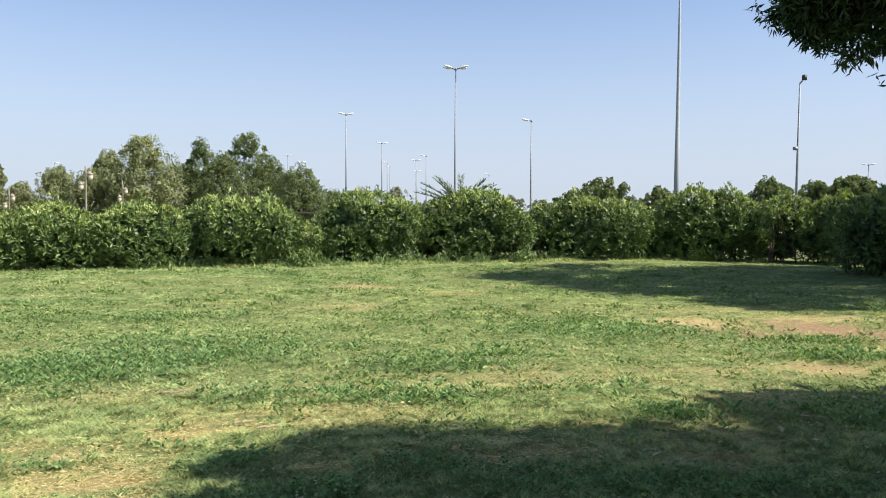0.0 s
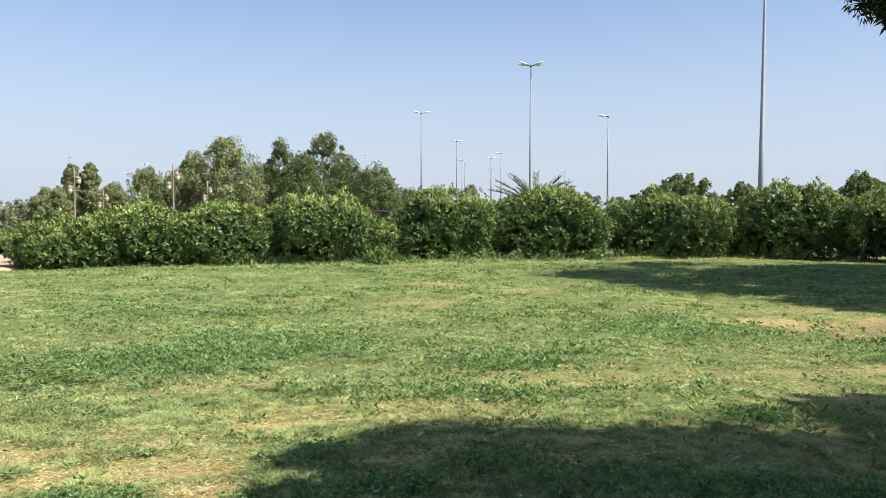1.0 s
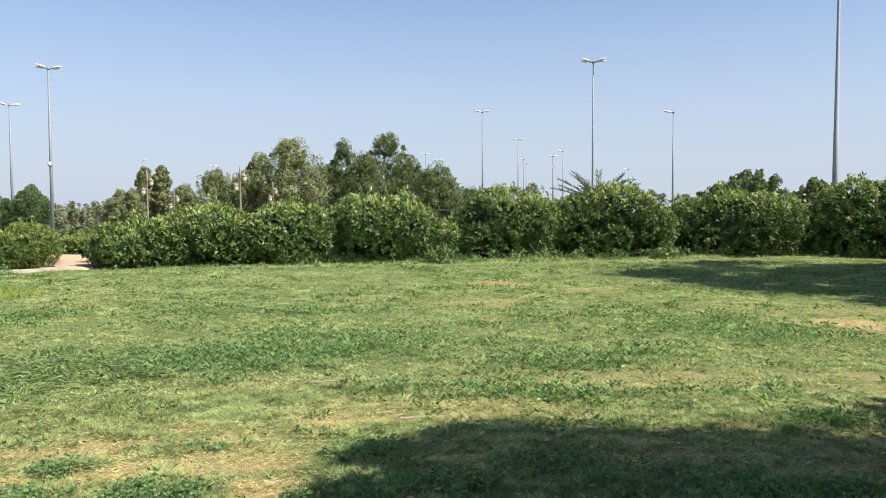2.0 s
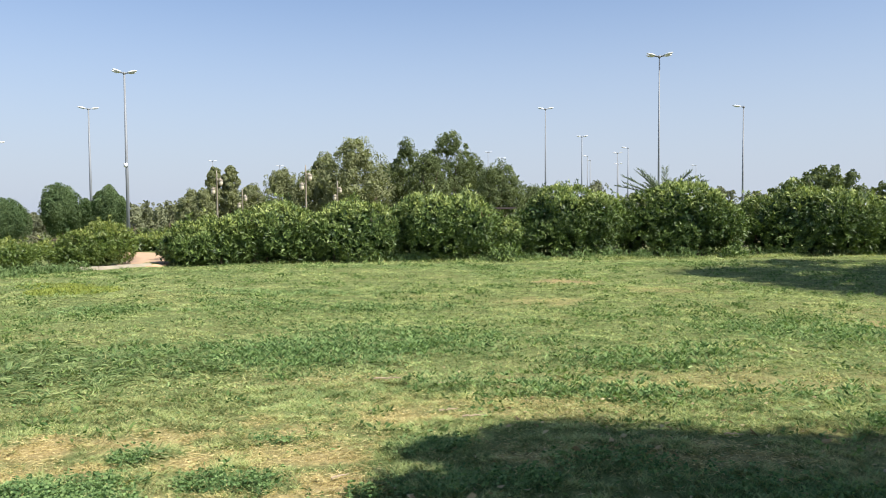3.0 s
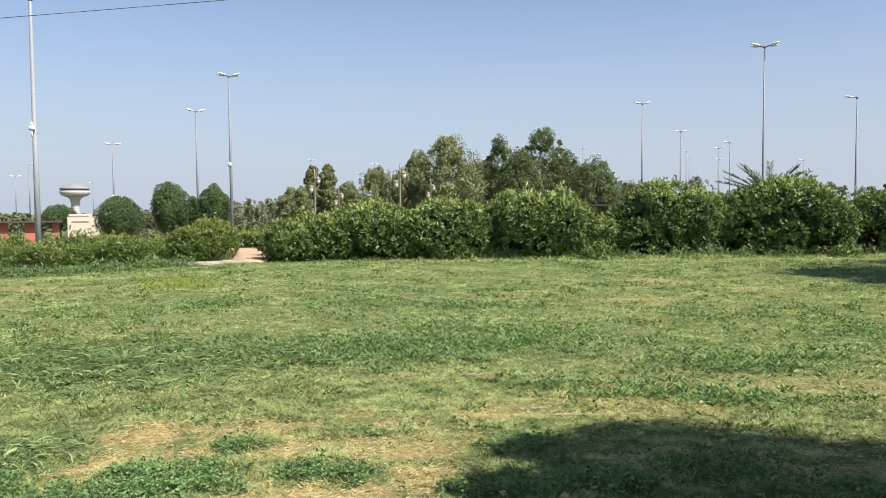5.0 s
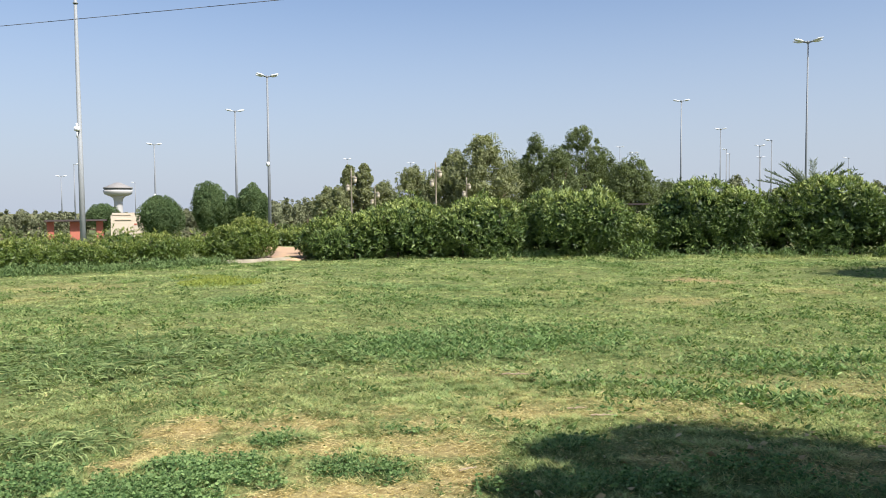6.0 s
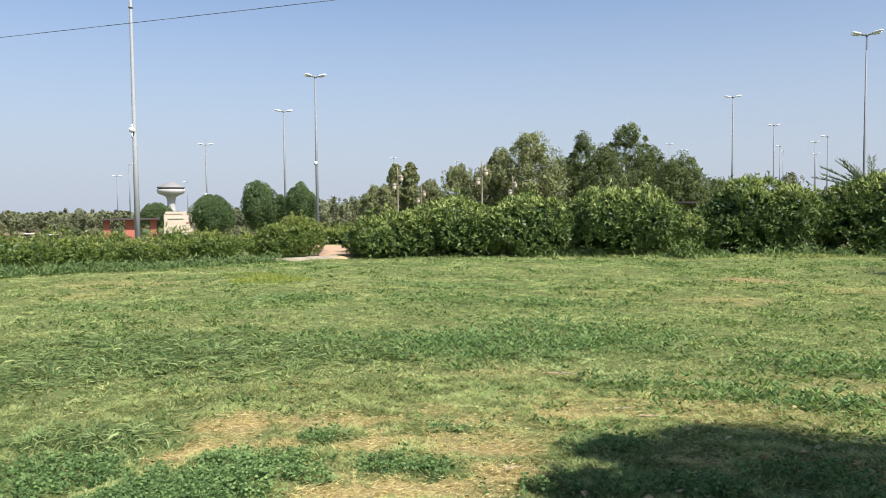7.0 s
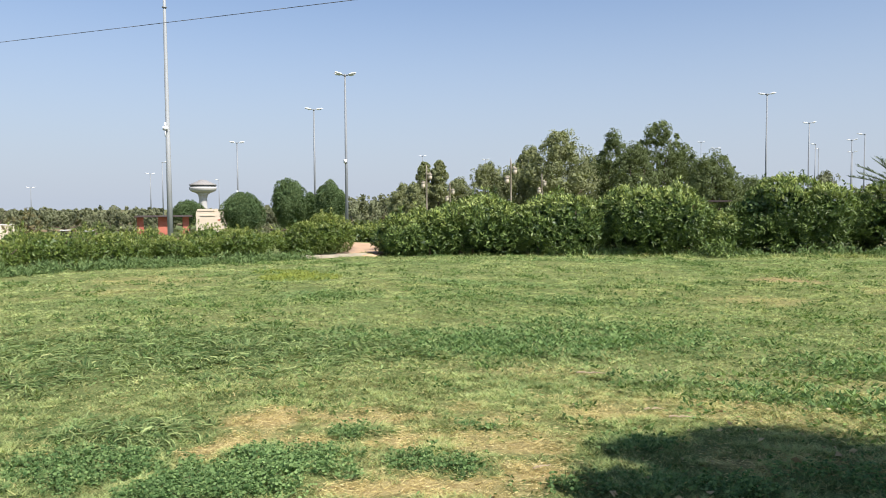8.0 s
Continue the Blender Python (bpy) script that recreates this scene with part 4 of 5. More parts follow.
# bearing, elevation of the head, distance, heads, turn, box elevation, head size, arm length, foot radius
for row in ((37.3, 9.5, 62, 4, 6, 3.29, 0.74, 0.28, 0.16), (39.6, 7.0, 84, 2, 6, None, 0.82, 0.25, 0.17), (45.1, 4.55, 128, 2, 5, 1.05, 1.0, 0.3, 0.2),
            (-0.85, 10.75, 58, 4, 5, None, 0.72, 0.36, 0.105), (7.25, 7.38, 82, 2, 4, None, 0.72, 0.2, 0.13), (4.6, 5.32, 114, 2, 0, None, 0.72, 0.2, 0.15),
            (-6.5, 7.0, 76, 1, 180, None, 0.8, 0.25, 0.12), (1.3, 4.42, 120, 1, 180, None, 0.8, 0.3, 0.14), (2.05, 4.08, 128, 2, 0, None, 0.66, 0.2, 0.14),
            (2.0, 3.3, 150, 2, 0, None, 0.66, 0.2, 0.15), (4.2, 3.9, 150, 1, 180, None, 0.7, 0.2, 0.15), (4.0, 3.6, 165, 1, 180, None, 0.7, 0.2, 0.16),
            (-3.4, 3.05, 170, 1, 180, None, 0.8, 0.4, 0.13), (11.5, 4.3, 150, 2, 0, None, 0.62, 0.2, 0.12), (10.5, 3.85, 160, 2, 0, None, 0.7, 0.25, 0.12),
            (31.6, 3.65, 150, 2, 0, None, 0.62, 0.2, 0.12), (58.4, 1.3, 250, 2, 0, None, 1.05, 0.3, 0.19), (51.0, 2.3, 170, 2, 0, None, 0.85, 0.25, 0.17),
            (50.2, 3.1, 150, 1, 0, None, 0.9, 0.3, 0.17), (46.4, 1.9, 210, 1, 180, None, 0.8, 0.3, 0.17), (-29.0, 3.45, 130, 2, 0, None, 0.75, 0.25, 0.14),
            (26.9, 3.35, 150, 2, 0, None, 0.62, 0.2, 0.12)):
    street_lamp(*row)


def mast(az, d, h, r0, r1, box_el=None, collar_el=None):
    x, y, _ = polar(az, d)
    g = ground_z(x, y)
    t = thing("lighting_mast", (x, y, g), "very tall tapered steel lighting mast", "mast", "tall masts")
    bm = bmesh.new()
    at = lambda s: r0 + (r1 - r0) * s
    lathe(bm, [(at(0), 0), (at(0.34), h * 0.34), (at(0.34) * 0.95, h * 0.341), (at(0.68), h * 0.68), (at(0.68) * 0.95, h * 0.681), (r1, h)], 18)
    box(bm, (0, 0, 0.03), (r0 * 4, r0 * 4, 0.08), 0.02)
    part("pole", bm, M_MAST, t, "tapered galvanised pole")
    bm = bmesh.new()
    cone(bm, (0, 0, h - 0.3), (0, 0, h + 0.1), r1 * 4, r1 * 4, 12)
    part("head_ring", bm, M_GALV, t)
    for k in range(6):
        a = math.pi * k / 3
        bm = bmesh.new()
        box(bm, (1.0 * math.cos(a), 1.0 * math.sin(a), h), (0.5, 0.35, 0.4), 0.04, math.degrees(a))
        cone(bm, (0, 0, h), (0.8 * math.cos(a), 0.8 * math.sin(a), h), 0.05, 0.05, 6)
        part("floodlight", bm, M_GALV, t)
    if box_el is not None:
        zb = EYE + d * math.tan(radians(box_el)) - g
        a = radians(az)
        bm = bmesh.new()
        cx, cy = r0 * 1.35 * math.sin(a) - 0.18 * math.cos(a), -r0 * 1.35 * math.cos(a) - 0.18 * math.sin(a)
        box(bm, (cx, cy, zb), (0.42, 0.3, 0.34), 0.04, az)
        box(bm, (cx, cy, zb + 0.3), (0.16, 0.12, 0.32), 0.02, az)
        box(bm, (cx, cy, zb - 0.42), (0.12, 0.1, 0.5), 0.02, az)
        part("antenna_box", bm, M_LAMPWHITE, t, "white antenna box on the mast")
    if collar_el is not None:
        zc = EYE + d * math.tan(radians(collar_el)) - g
        bm = bmesh.new()
        rc = r0 + (r1 - r0) * zc / h
        cone(bm, (0, 0, zc - 0.05), (0, 0, zc + 0.05), rc * 1.5, rc * 1.5, 14)
        part("collar", bm, M_GALV, t)


mast(-16.92, 62, 27.0, 0.25, 0.035)
mast(49.8, 66, 26.0, 0.235, 0.09, 5.47, 13.6)

# leaning floodlight pole
x, y, _ = polar(-24.7, 60)
g = ground_z(x, y)
t = thing("floodlight_pole", (x, y, g), "slender pole with a dark floodlight on a bent top", "street lamp")
top_h = EYE + 60 * math.tan(radians(9.0)) - g
bm = bmesh.new()
cone(bm, (0, 0, 0), (0.12, 0, top_h), 0.11, 0.06, 12)
cone(bm, (0.12, 0, top_h), (0.28, 0, top_h + 0.18), 0.06, 0.05, 8)
part("pole", bm, M_GALV, t, "galvanised pole")
bm = bmesh.new()
box(bm, (0.42, 0, top_h + 0.4), (0.28, 0.26, 0.38), 0.04, 20)
part("floodlight", bm, M_DARKMETAL, t, "dark floodlight housing")
bm = bmesh.new()
box(bm, (-0.14, -0.1, EYE + 60 * math.tan(radians(4.66)) - g), (0.3, 0.25, 0.24), 0.03)
part("control_box", bm, M_GALV, t)


def park_lantern(az, el, d, turn=0.0):
    """An ornamental lamp: column, finial and two hanging lanterns at unequal height."""
    x, y, _ = polar(az, d)
    g = ground_z(x, y)
    h = EYE + d * math.tan(radians(el)) - g
    t = thing("park_lantern", (x, y, g), "ornamental cream park lamp with two globe lanterns", "park lamp", "park lamps among the trees")
    bm = bmesh.new()
    lathe(bm, [(0.17, 0), (0.17, 0.3), (0.11, 0.42), (0.10, 1.2), (0.12, 1.26), (0.06, 1.36), (0.045, h - 0.6), (0.08, h - 0.55), (0.045, h - 0.45), (0.05, h - 0.3), (0.015, h)], 14)
    part("column", bm, M_BRASS, t, "cream and gilt painted column")
    for k, (side, low) in enumerate(((1, 0.75), (-1, 1.3))):
        a = radians(az + turn) + (0 if side > 0 else math.pi)
        c, s = math.cos(a) * 0.24, math.sin(a) * 0.24
        z = h - low
        bm = bmesh.new()
        cone(bm, (0, 0, z + 0.15), (c, s, z + 0.25), 0.03, 0.025, 7)
        arm = part("arm", bm, M_BRASS, t)
        bm = bmesh.new()
        lathe(bm, [(0.04, -0.20), (0.10, -0.165), (0.132, -0.06), (0.132, 0.04), (0.105, 0.1)], 14, (c, s, z))
        part("lantern", bm, M_GLOBE, t, "milky glass lantern")
        bm = bmesh.new()
        lathe(bm, [(0.17, 0.1), (0.13, 0.16), (0.04, 0.21), (0.018, 0.26), (0.008, 0.31)], 14, (c, s, z))
        part("lantern_cap", bm, M_BRASS, t)


for az, el, d, turn in ((25.05, 3.45, 46, 0), (22.75, 2.3, 58, 30), (31.35, 3.0, 50, 10), (29.6, 1.7, 60, 0)):
    park_lantern(az, el, d, turn)


# overhead cable between two posts
def utility_post(at, top):
    t = thing("utility_post", (at[0], at[1], ground_z(*at)), "grey steel post that carries an overhead cable", "post", "cable posts")
    bm = bmesh.new()
    cone(bm, (0, 0, 0), (0, 0, top - ground_z(*at) + 0.3), 0.12, 0.08, 12)
    part("pole", bm, M_GALV, t)
    bm = bmesh.new()
    box(bm, (0, 0, top - ground_z(*at)), (0.1, 0.7, 0.1), 0.01)
    part("crossarm", bm, M_GALV, t)


ends = ((-46.0, 12.15), (30.0, 22.55))
for e in ends:
    utility_post(e, 7.0)
t = thing("overhead_cable", (ends[0][0], ends[0][1], 7.0), "thin black overhead cable between posts", "cable", kind="structure")
bm = bmesh.new()
pts = [Vector((76.0 * s, 10.4 * s, 0.16 - 0.64 * s * (1 - s))) for s in np.linspace(0, 1, 30)]
for p, q in zip(pts, pts[1:]):
    cone(bm, p, q, 0.0095, 0.0095, 6)
part("wire", bm, M_CABLE, t)


# ---------------------------------------------------------------- far buildings
x, y, _ = polar(47.5, 420)
g = ground_z(x, y)
zt = lambda el: EYE + 420 * math.tan(radians(el)) - g
t = thing("water_tower", (x, y, g), "pale concrete mushroom-shaped water tower on the horizon", "water tower")
bm = bmesh.new()
lathe(bm, [(2.6, 0), (2.1, zt(0.2) - 2), (2.0, zt(0.55)), (2.5, zt(0.85)), (4.4, zt(1.05))], 32)
part("shaft", bm, M_TOWER, t, "flared concrete shaft")
bm = bmesh.new()
lathe(bm, [(4.4, zt(1.0)), (6.4, zt(1.12)), (6.9, zt(1.28)), (6.9, zt(1.40))], 36)
part("bowl", bm, M_TOWER, t, "pale concrete bowl")
bm = bmesh.new()
lathe(bm, [(6.5, zt(1.39)), (6.5, zt(1.52))], 36)
part("window_band", bm, M_TOWERDARK, t, "dark ring of windows")
bm = bmesh.new()
lathe(bm, [(6.95, zt(1.51)), (6.9, zt(1.58)), (3.6, zt(1.76)), (1.6, zt(1.9)), (0.3, zt(1.93))], 36)
part("roof", bm, M_TOWERROOF, t, "shallow grey conical roof")

x, y, _ = polar(46.9, 78)
g = ground_z(x, y)
t = thing("utility_building", (x, y, g), "small cream plastered flat-roofed utility building", "building", turn=38)
bm = bmesh.new()
box(bm, (0, 0, 1.5), (2.8, 2.2, 3.1), 0.03)
part("wall", bm, M_CREAM, t, smooth=False)
bm = bmesh.new()
box(bm, (-0.45, 0, 3.16), (1.65, 2.3, 0.24), 0.03)
part("roof", bm, M_CREAM, t, "raised flat roof slab", smooth=False)
bm = bmesh.new()
box(bm, (-0.3, -1.13, 2.65), (1.4, 0.1, 0.1), 0.01)
part("ledge", bm, M_CREAM, t, smooth=False)
bm = bmesh.new()
box(bm, (0.75, -1.12, 2.2), (0.24, 0.05, 0.15), 0.01)
part("vent", bm, M_RED, t, "small red vent", smooth=False)

x, y, _ = polar(50.2, 100)
g = ground_z(x, y)
t = thing("pavilion", (x, y, g), "open pavilion with terracotta piers and a dark flat roof", "pavilion", turn=50)
for px, w in ((-2.7, 0.75), (-0.1, 1.15), (2.55, 0.75)):
    bm = bmesh.new()
    box(bm, (px, 0, 1.15), (w, 0.7, 2.3), 0.04)
    part("pier", bm, M_RED, t, smooth=False)
bm = bmesh.new()
box(bm, (0, 0, 2.38), (6.6, 2.6, 0.2), 0.03)
part("roof", bm, M_DARKROOF, t, smooth=False)

x, y, _ = polar(11.5, 52)
g = ground_z(x, y)
t = thing("kiosk", (x, y, g), "small red kiosk with a dark overhanging roof", "kiosk", turn=10)
bm = bmesh.new()
box(bm, (0, 0, 1.65), (0.9, 1.2, 3.3), 0.03)
part("wall", bm, M_RED, t, smooth=False)
bm = bmesh.new()
box(bm, (0.7, 0, 3.42), (2.4, 1.8, 0.12), 0.02)
part("roof", bm, M_DARKROOF, t, smooth=False)
bm = bmesh.new()
box(bm, (1.75, -0.75, 1.68), (0.1, 0.1, 3.36), 0.01)
part("post", bm, M_DARKROOF, t, smooth=False)

x, y, _ = polar(60.5, 92)
t = thing("boundary_wall", (x, y, ground_z(x, y)), "pale low boundary wall far off", "wall", turn=60)
bm = bmesh.new()
box(bm, (0, 0, 0.85), (3.4, 0.3, 1.7), 0.03)
part("panel", bm, M_CREAM, t, smooth=False)
bm = bmesh.new()
box(bm, (0, 0, 1.76), (3.5, 0.4, 0.1), 0.02)
part("coping", bm, M_WALLWHITE, t, smooth=False)

for az, d in ((55.1, 71), (56.4, 73)):
    x, y, _ = polar(az, d)
    t = thing("shelter", (x, y, ground_z(x, y)), "small open shelter with a pale flat roof", "shelter", "far shelters", turn=az)
    for px in (-0.38, 0.38):
        bm = bmesh.new()
        box(bm, (px, 0, 0.75), (0.16, 0.16, 1.5), 0.01)
        part("post", bm, M_DARKMETAL, t, smooth=False)
    # dark sheet added for the shaded gap under the roof
    bm = bmesh.new()
    box(bm, (0, 0.25, 0.7), (0.7, 0.1, 1.2), 0.01)
    part("shade_panel", bm, M_DARKROOF, t, smooth=False)
    bm = bmesh.new()
    box(bm, (0, 0, 1.54), (1.0, 0.8, 0.06), 0.02)
    part("roof", bm, M_WALLWHITE, t, smooth=False)


# ---------------------------------------------------------------- grass
def blades(name, x, y, height, width, lean, rng, bent, grain=0.24):
    n = len(x)
    z = relief(x, y)
    dry, lush, bare = dry_at(x, y), lush_at(x, y), bare_at(x, y)
    far = smooth(np.hypot(x, y), 8, 20)
    lump = (0.5 - 0.25 * far) * crumbs(x, y, 0.09, 1) + 0.3 * crumbs(x, y, 0.22, 2) + (0.2 + 0.25 * far) * crumbs(x, y, 0.6, 3)
    keep = rng.random(n) > 0.92 * bare + 0.42 * np.clip(dry - 0.35, 0, 1) + 0.25 * (1 - smooth(lump, 0.25, 0.5))
    x, y, z, dry, lush, lump = x[keep], y[keep], z[keep], dry[keep], lush[keep], lump[keep]
    n = len(x)
    tall = 0.75 + 0.6 * smooth(lump, 0.3, 0.75) + 0.5 * smooth(fine_wave(x, y, 1.7, 6.5), 0.28, 0.6)
    h = height * tall * rng.uniform(0.5, 1.35, n) * (1 + 0.6 * lush) * (1 - 0.35 * dry)
    w = width * rng.uniform(0.7, 1.3, n) * (1 + 0.35 * lush)
    t = rng.random(n) * 2 * math.pi
    a = t + math.pi / 2 + rng.normal(0, 2.5 * grain, n)
    tilt = np.minimum(lean * rng.uniform(0.5, 1.0, n) ** 0.7 * (1 + 0.4 * dry), 1.53)
    z = z + 0.012 * smooth(lump, 0.35, 0.7) * (1 - dry)
    p = np.stack([x, y, z - 0.004], 1)
    side = np.stack([np.cos(a), np.sin(a), 0 * a], 1) * (w / 2)[:, None]
    out = np.stack([np.cos(t) * np.sin(tilt), np.sin(t) * np.sin(tilt), np.cos(tilt)], 1) * h[:, None]
    if bent:
        mid = p + out * 0.55
        bend = np.stack([np.cos(t), np.sin(t), -0.35 + 0 * t], 1) * (h * 0.18)[:, None]
        v = np.stack([p - side, p + side, mid + side * 0.85, mid - side * 0.85, p + out + bend], 1).reshape(-1, 3)
        b = np.arange(n)[:, None] * 5
        f, k = np.concatenate([b + [0, 1, 2], b + [0, 2, 3], b + [3, 2, 4]]), 5
    else:
        v = np.stack([p - side, p + side, p + out], 1).reshape(-1, 3)
        f, k = np.arange(n)[:, None] * 3 + [0, 1, 2], 3
    withered = np.clip(dry * 1.15 + rng.normal(0, 0.22, n), 0, 1)
    tone = np.clip(0.46 + 0.14 * wave(x, y, 1.1, 4.5) + 0.24 * fine_wave(x, y, 3.0, 2.5) + (0.75 + 0.3 * smooth(np.hypot(x, y), 8, 16)) * (lump - 0.5) + 0.6 * (crumbs(x, y, 0.05, 5) - 0.5) + 0.65 * (crumbs(x, y, 0.13, 9) - 0.5) + rng.normal(0, grain, n), 0, 1)
    o = soup(name, v, f, M_GRASS, {"dry": np.repeat(withered, k), "lush": np.repeat(lush, k), "tone": np.repeat(tone, k)})
    return tagged(o, "short mown grass, green with straw-coloured blades", "grass", kind="stuff")


def scatter(rng, x0, x1, y0, y1, density):
    n = int((x1 - x0) * (y1 - y0) * density)
    return rng.uniform(x0, x1, n), rng.uniform(y0, y1, n)


def build_lawn():
    rng = np.random.default_rng(71)
    ahead = lambda x, y: (y > -0.48 * x - 0.3) & (y > 1.5 * x - 0.6)
    x, y = scatter(rng, -6.5, 4.5, 2.2, 6.6, 10500)
    k = (np.hypot(x, y) < 6.6) & ahead(x, y)
    blades("grass", x[k], y[k], 0.037, 0.0064, 1.28, rng, False)
    x, y = scatter(rng, -6.5, 4.5, 2.2, 6.6, 1500)
    k = (np.hypot(x, y) < 6.6) & ahead(x, y)
    blades("grass", x[k], y[k], 0.042, 0.0056, 1.5, rng, True)
    x, y = scatter(rng, -14.0, 8.5, 2.2, 15.0, 2300)
    d = np.hypot(x, y)
    k = (d >= 6.6 - 0.6 * rng.random(len(x))) & ahead(x, y) & (d < 15)
    blades("grass", x[k], y[k], 0.034, 0.0125, 1.36, rng, False, 0.2)
    x, y = scatter(rng, -18.5, 14.0, 4.0, 27.0, 700)
    k = lawn_mask(x, y) & (np.hypot(x, y) >= 15 - 1.5 * rng.random(len(x))) & ahead(x, y)
    blades("grass", x[k], y[k], 0.038, 0.022, 1.4, rng, False, 0.15)
    # taller pale grass along the foot of the hedge
    hx, hy = np.array(HEDGE_LINE).T
    x = rng.uniform(-13.2, 11.0, 15000)
    y = np.interp(x, hx, hy) - 0.15 + rng.normal(0, 0.35, len(x))
    k = smooth(fine_wave(x, y, 0.8, 12.0), -0.5, 0.4) > rng.random(len(x))
    blades("grass", x[k], y[k], 0.11, 0.018, 0.9, rng, True)
    x, y = scatter(rng, -6.0, 6.0, -5.0, 2.9, 900)
    k = ~((np.hypot(x, y) < 6.6) & ahead(x, y) & (y > 2.2))
    blades("grass", x[k], y[k], 0.04, 0.014, 1.3, rng, False)
    x, y = scatter(rng, -17.0, 16.0, -6.0, 24.0, 60)
    k = lawn_mask(x, y) & ~ahead(x, y)
    blades("grass", x[k], y[k], 0.05, 0.02, 1.2, rng, False)


build_lawn()


# straw lying in the dry patches and thinly everywhere
def build_straw(n, seed):
    rng = np.random.default_rng(seed)
    x, y = rng.uniform(-9, 7, n), rng.uniform(2.4, 13, n)
    near = rng.random(n) < 0.6
    x[near], y[near] = rng.uniform(-5.5, 1.0, near.sum()), rng.uniform(2.6, 6.6, near.sum())
    k = rng.random(n) < 0.045 + 0.7 * patch(x, y, STRAW, 1.0) + 0.02 * smooth(fine_wave(x, y, 0.9, 4.0), 0.0, 0.6)
    x, y = x[k], y[k]
    n = len(x)
    a = rng.random(n) * 6.28
    p = np.stack([x, y, relief(x, y) + rng.uniform(0.004, 0.03, n)], 1)
    axis = np.stack([np.cos(a), np.sin(a), rng.normal(0.08, 0.2, n)], 1)
    size = rng.uniform(0.012, 0.055, n)
    v, f, at = leaf_cloud(p, axis, size, rng.uniform(0.002, 0.0045, n), rng, simple=True)
    tagged(soup("straw", v, f, M_STRAW, at), "dry yellow straw lying matted on the lawn", "straw", kind="stuff")


build_straw(210000, 77)


# clover-like broadleaf weeds in close mats
def clover(rows, density, leaf, seed, label, slim=0.85, lift=0.0, tall=0.065):
    rng = np.random.default_rng(seed)
    xs, ys = [], []
    for cx, cy, a, b, turn, s in rows:
        n = int(density * a * b * 4 * s * 1.6)
        u, v = rng.uniform(-1.3, 1.3, n) * a, rng.uniform(-1.3, 1.3, n) * b
        c, q = math.cos(radians(turn)), math.sin(radians(turn))
        xs.append(cx + u * c - v * q)
        ys.append(cy + u * q + v * c)
    x, y = np.concatenate(xs), np.concatenate(ys)
    k = rng.random(len(x)) < patch(x, y, rows, 5.0)
    x, y = x[k], y[k]
    h = rng.uniform(0.015, tall, len(x))
    p = np.stack([x, y, relief(x, y) + h], 1)
    three = np.repeat(p, 3, axis=0)
    a = np.repeat(rng.random(len(x)) * 6.28, 3) + np.tile([0, 2.09, 4.19], len(x))
    axis = np.stack([np.cos(a), np.sin(a), rng.uniform(-0.1, 0.5, len(a))], 1)
    size = leaf * np.repeat(rng.uniform(0.6, 1.3, len(x)), 3)
    v, f, at = leaf_cloud(three, axis + [0, 0, lift], size, size * slim, rng, fold=0.12, simple=True)
    return tagged(soup("clover" if slim > 0.5 else "weeds", v, f, M_WEED, at), label, "weeds", kind="stuff")


clover([r for r in CLOVER if math.hypot(r[0], r[1]) < 6], 2200, 0.019, 81, "dense mat of bluish-green clover leaves in the lawn")
clover([r for r in CLOVER + LUSH if 6 <= math.hypot(r[0], r[1]) < 12 and (r[0] > -5.2 or r[1] > 9)], 400, 0.056, 82, "low leafy weeds spread through the lawn", 0.3, 0.55, 0.1)


def strewn_weeds(n, seed):
    rng = np.random.default_rng(seed)
    x, y = rng.uniform(-11, 6, n), rng.uniform(2.8, 15, n)
    k = rng.random(n) < (1 - 0.75 * smooth(np.hypot(x, y), 6, 12)) * (0.15 + 0.85 * smooth(fine_wave(x, y, 2.2, 15.0), 0.05, 0.45)) * (1 - bare_at(x, y)) * (1 - 0.7 * dry_at(x, y))
    x, y = x[k], y[k]
    n = len(x)
    a = rng.random(n) * 6.28
    p = np.stack([x, y, relief(x, y) + rng.uniform(0.01, 0.04, n)], 1)
    axis = np.stack([np.cos(a), np.sin(a), rng.uniform(-0.1, 0.6, n)], 1)
    size = rng.uniform(0.018, 0.045, n) * (0.8 + 0.03 * np.hypot(x, y))
    v, f, at = leaf_cloud(p, axis, size, size * rng.uniform(0.3, 0.7, n), rng, fold=0.1, simple=True)
    tagged(soup("weeds", v, f, M_WEED, at), "small leafy weeds strewn through the lawn", "weeds", kind="stuff")


strewn_weeds(52000, 84)


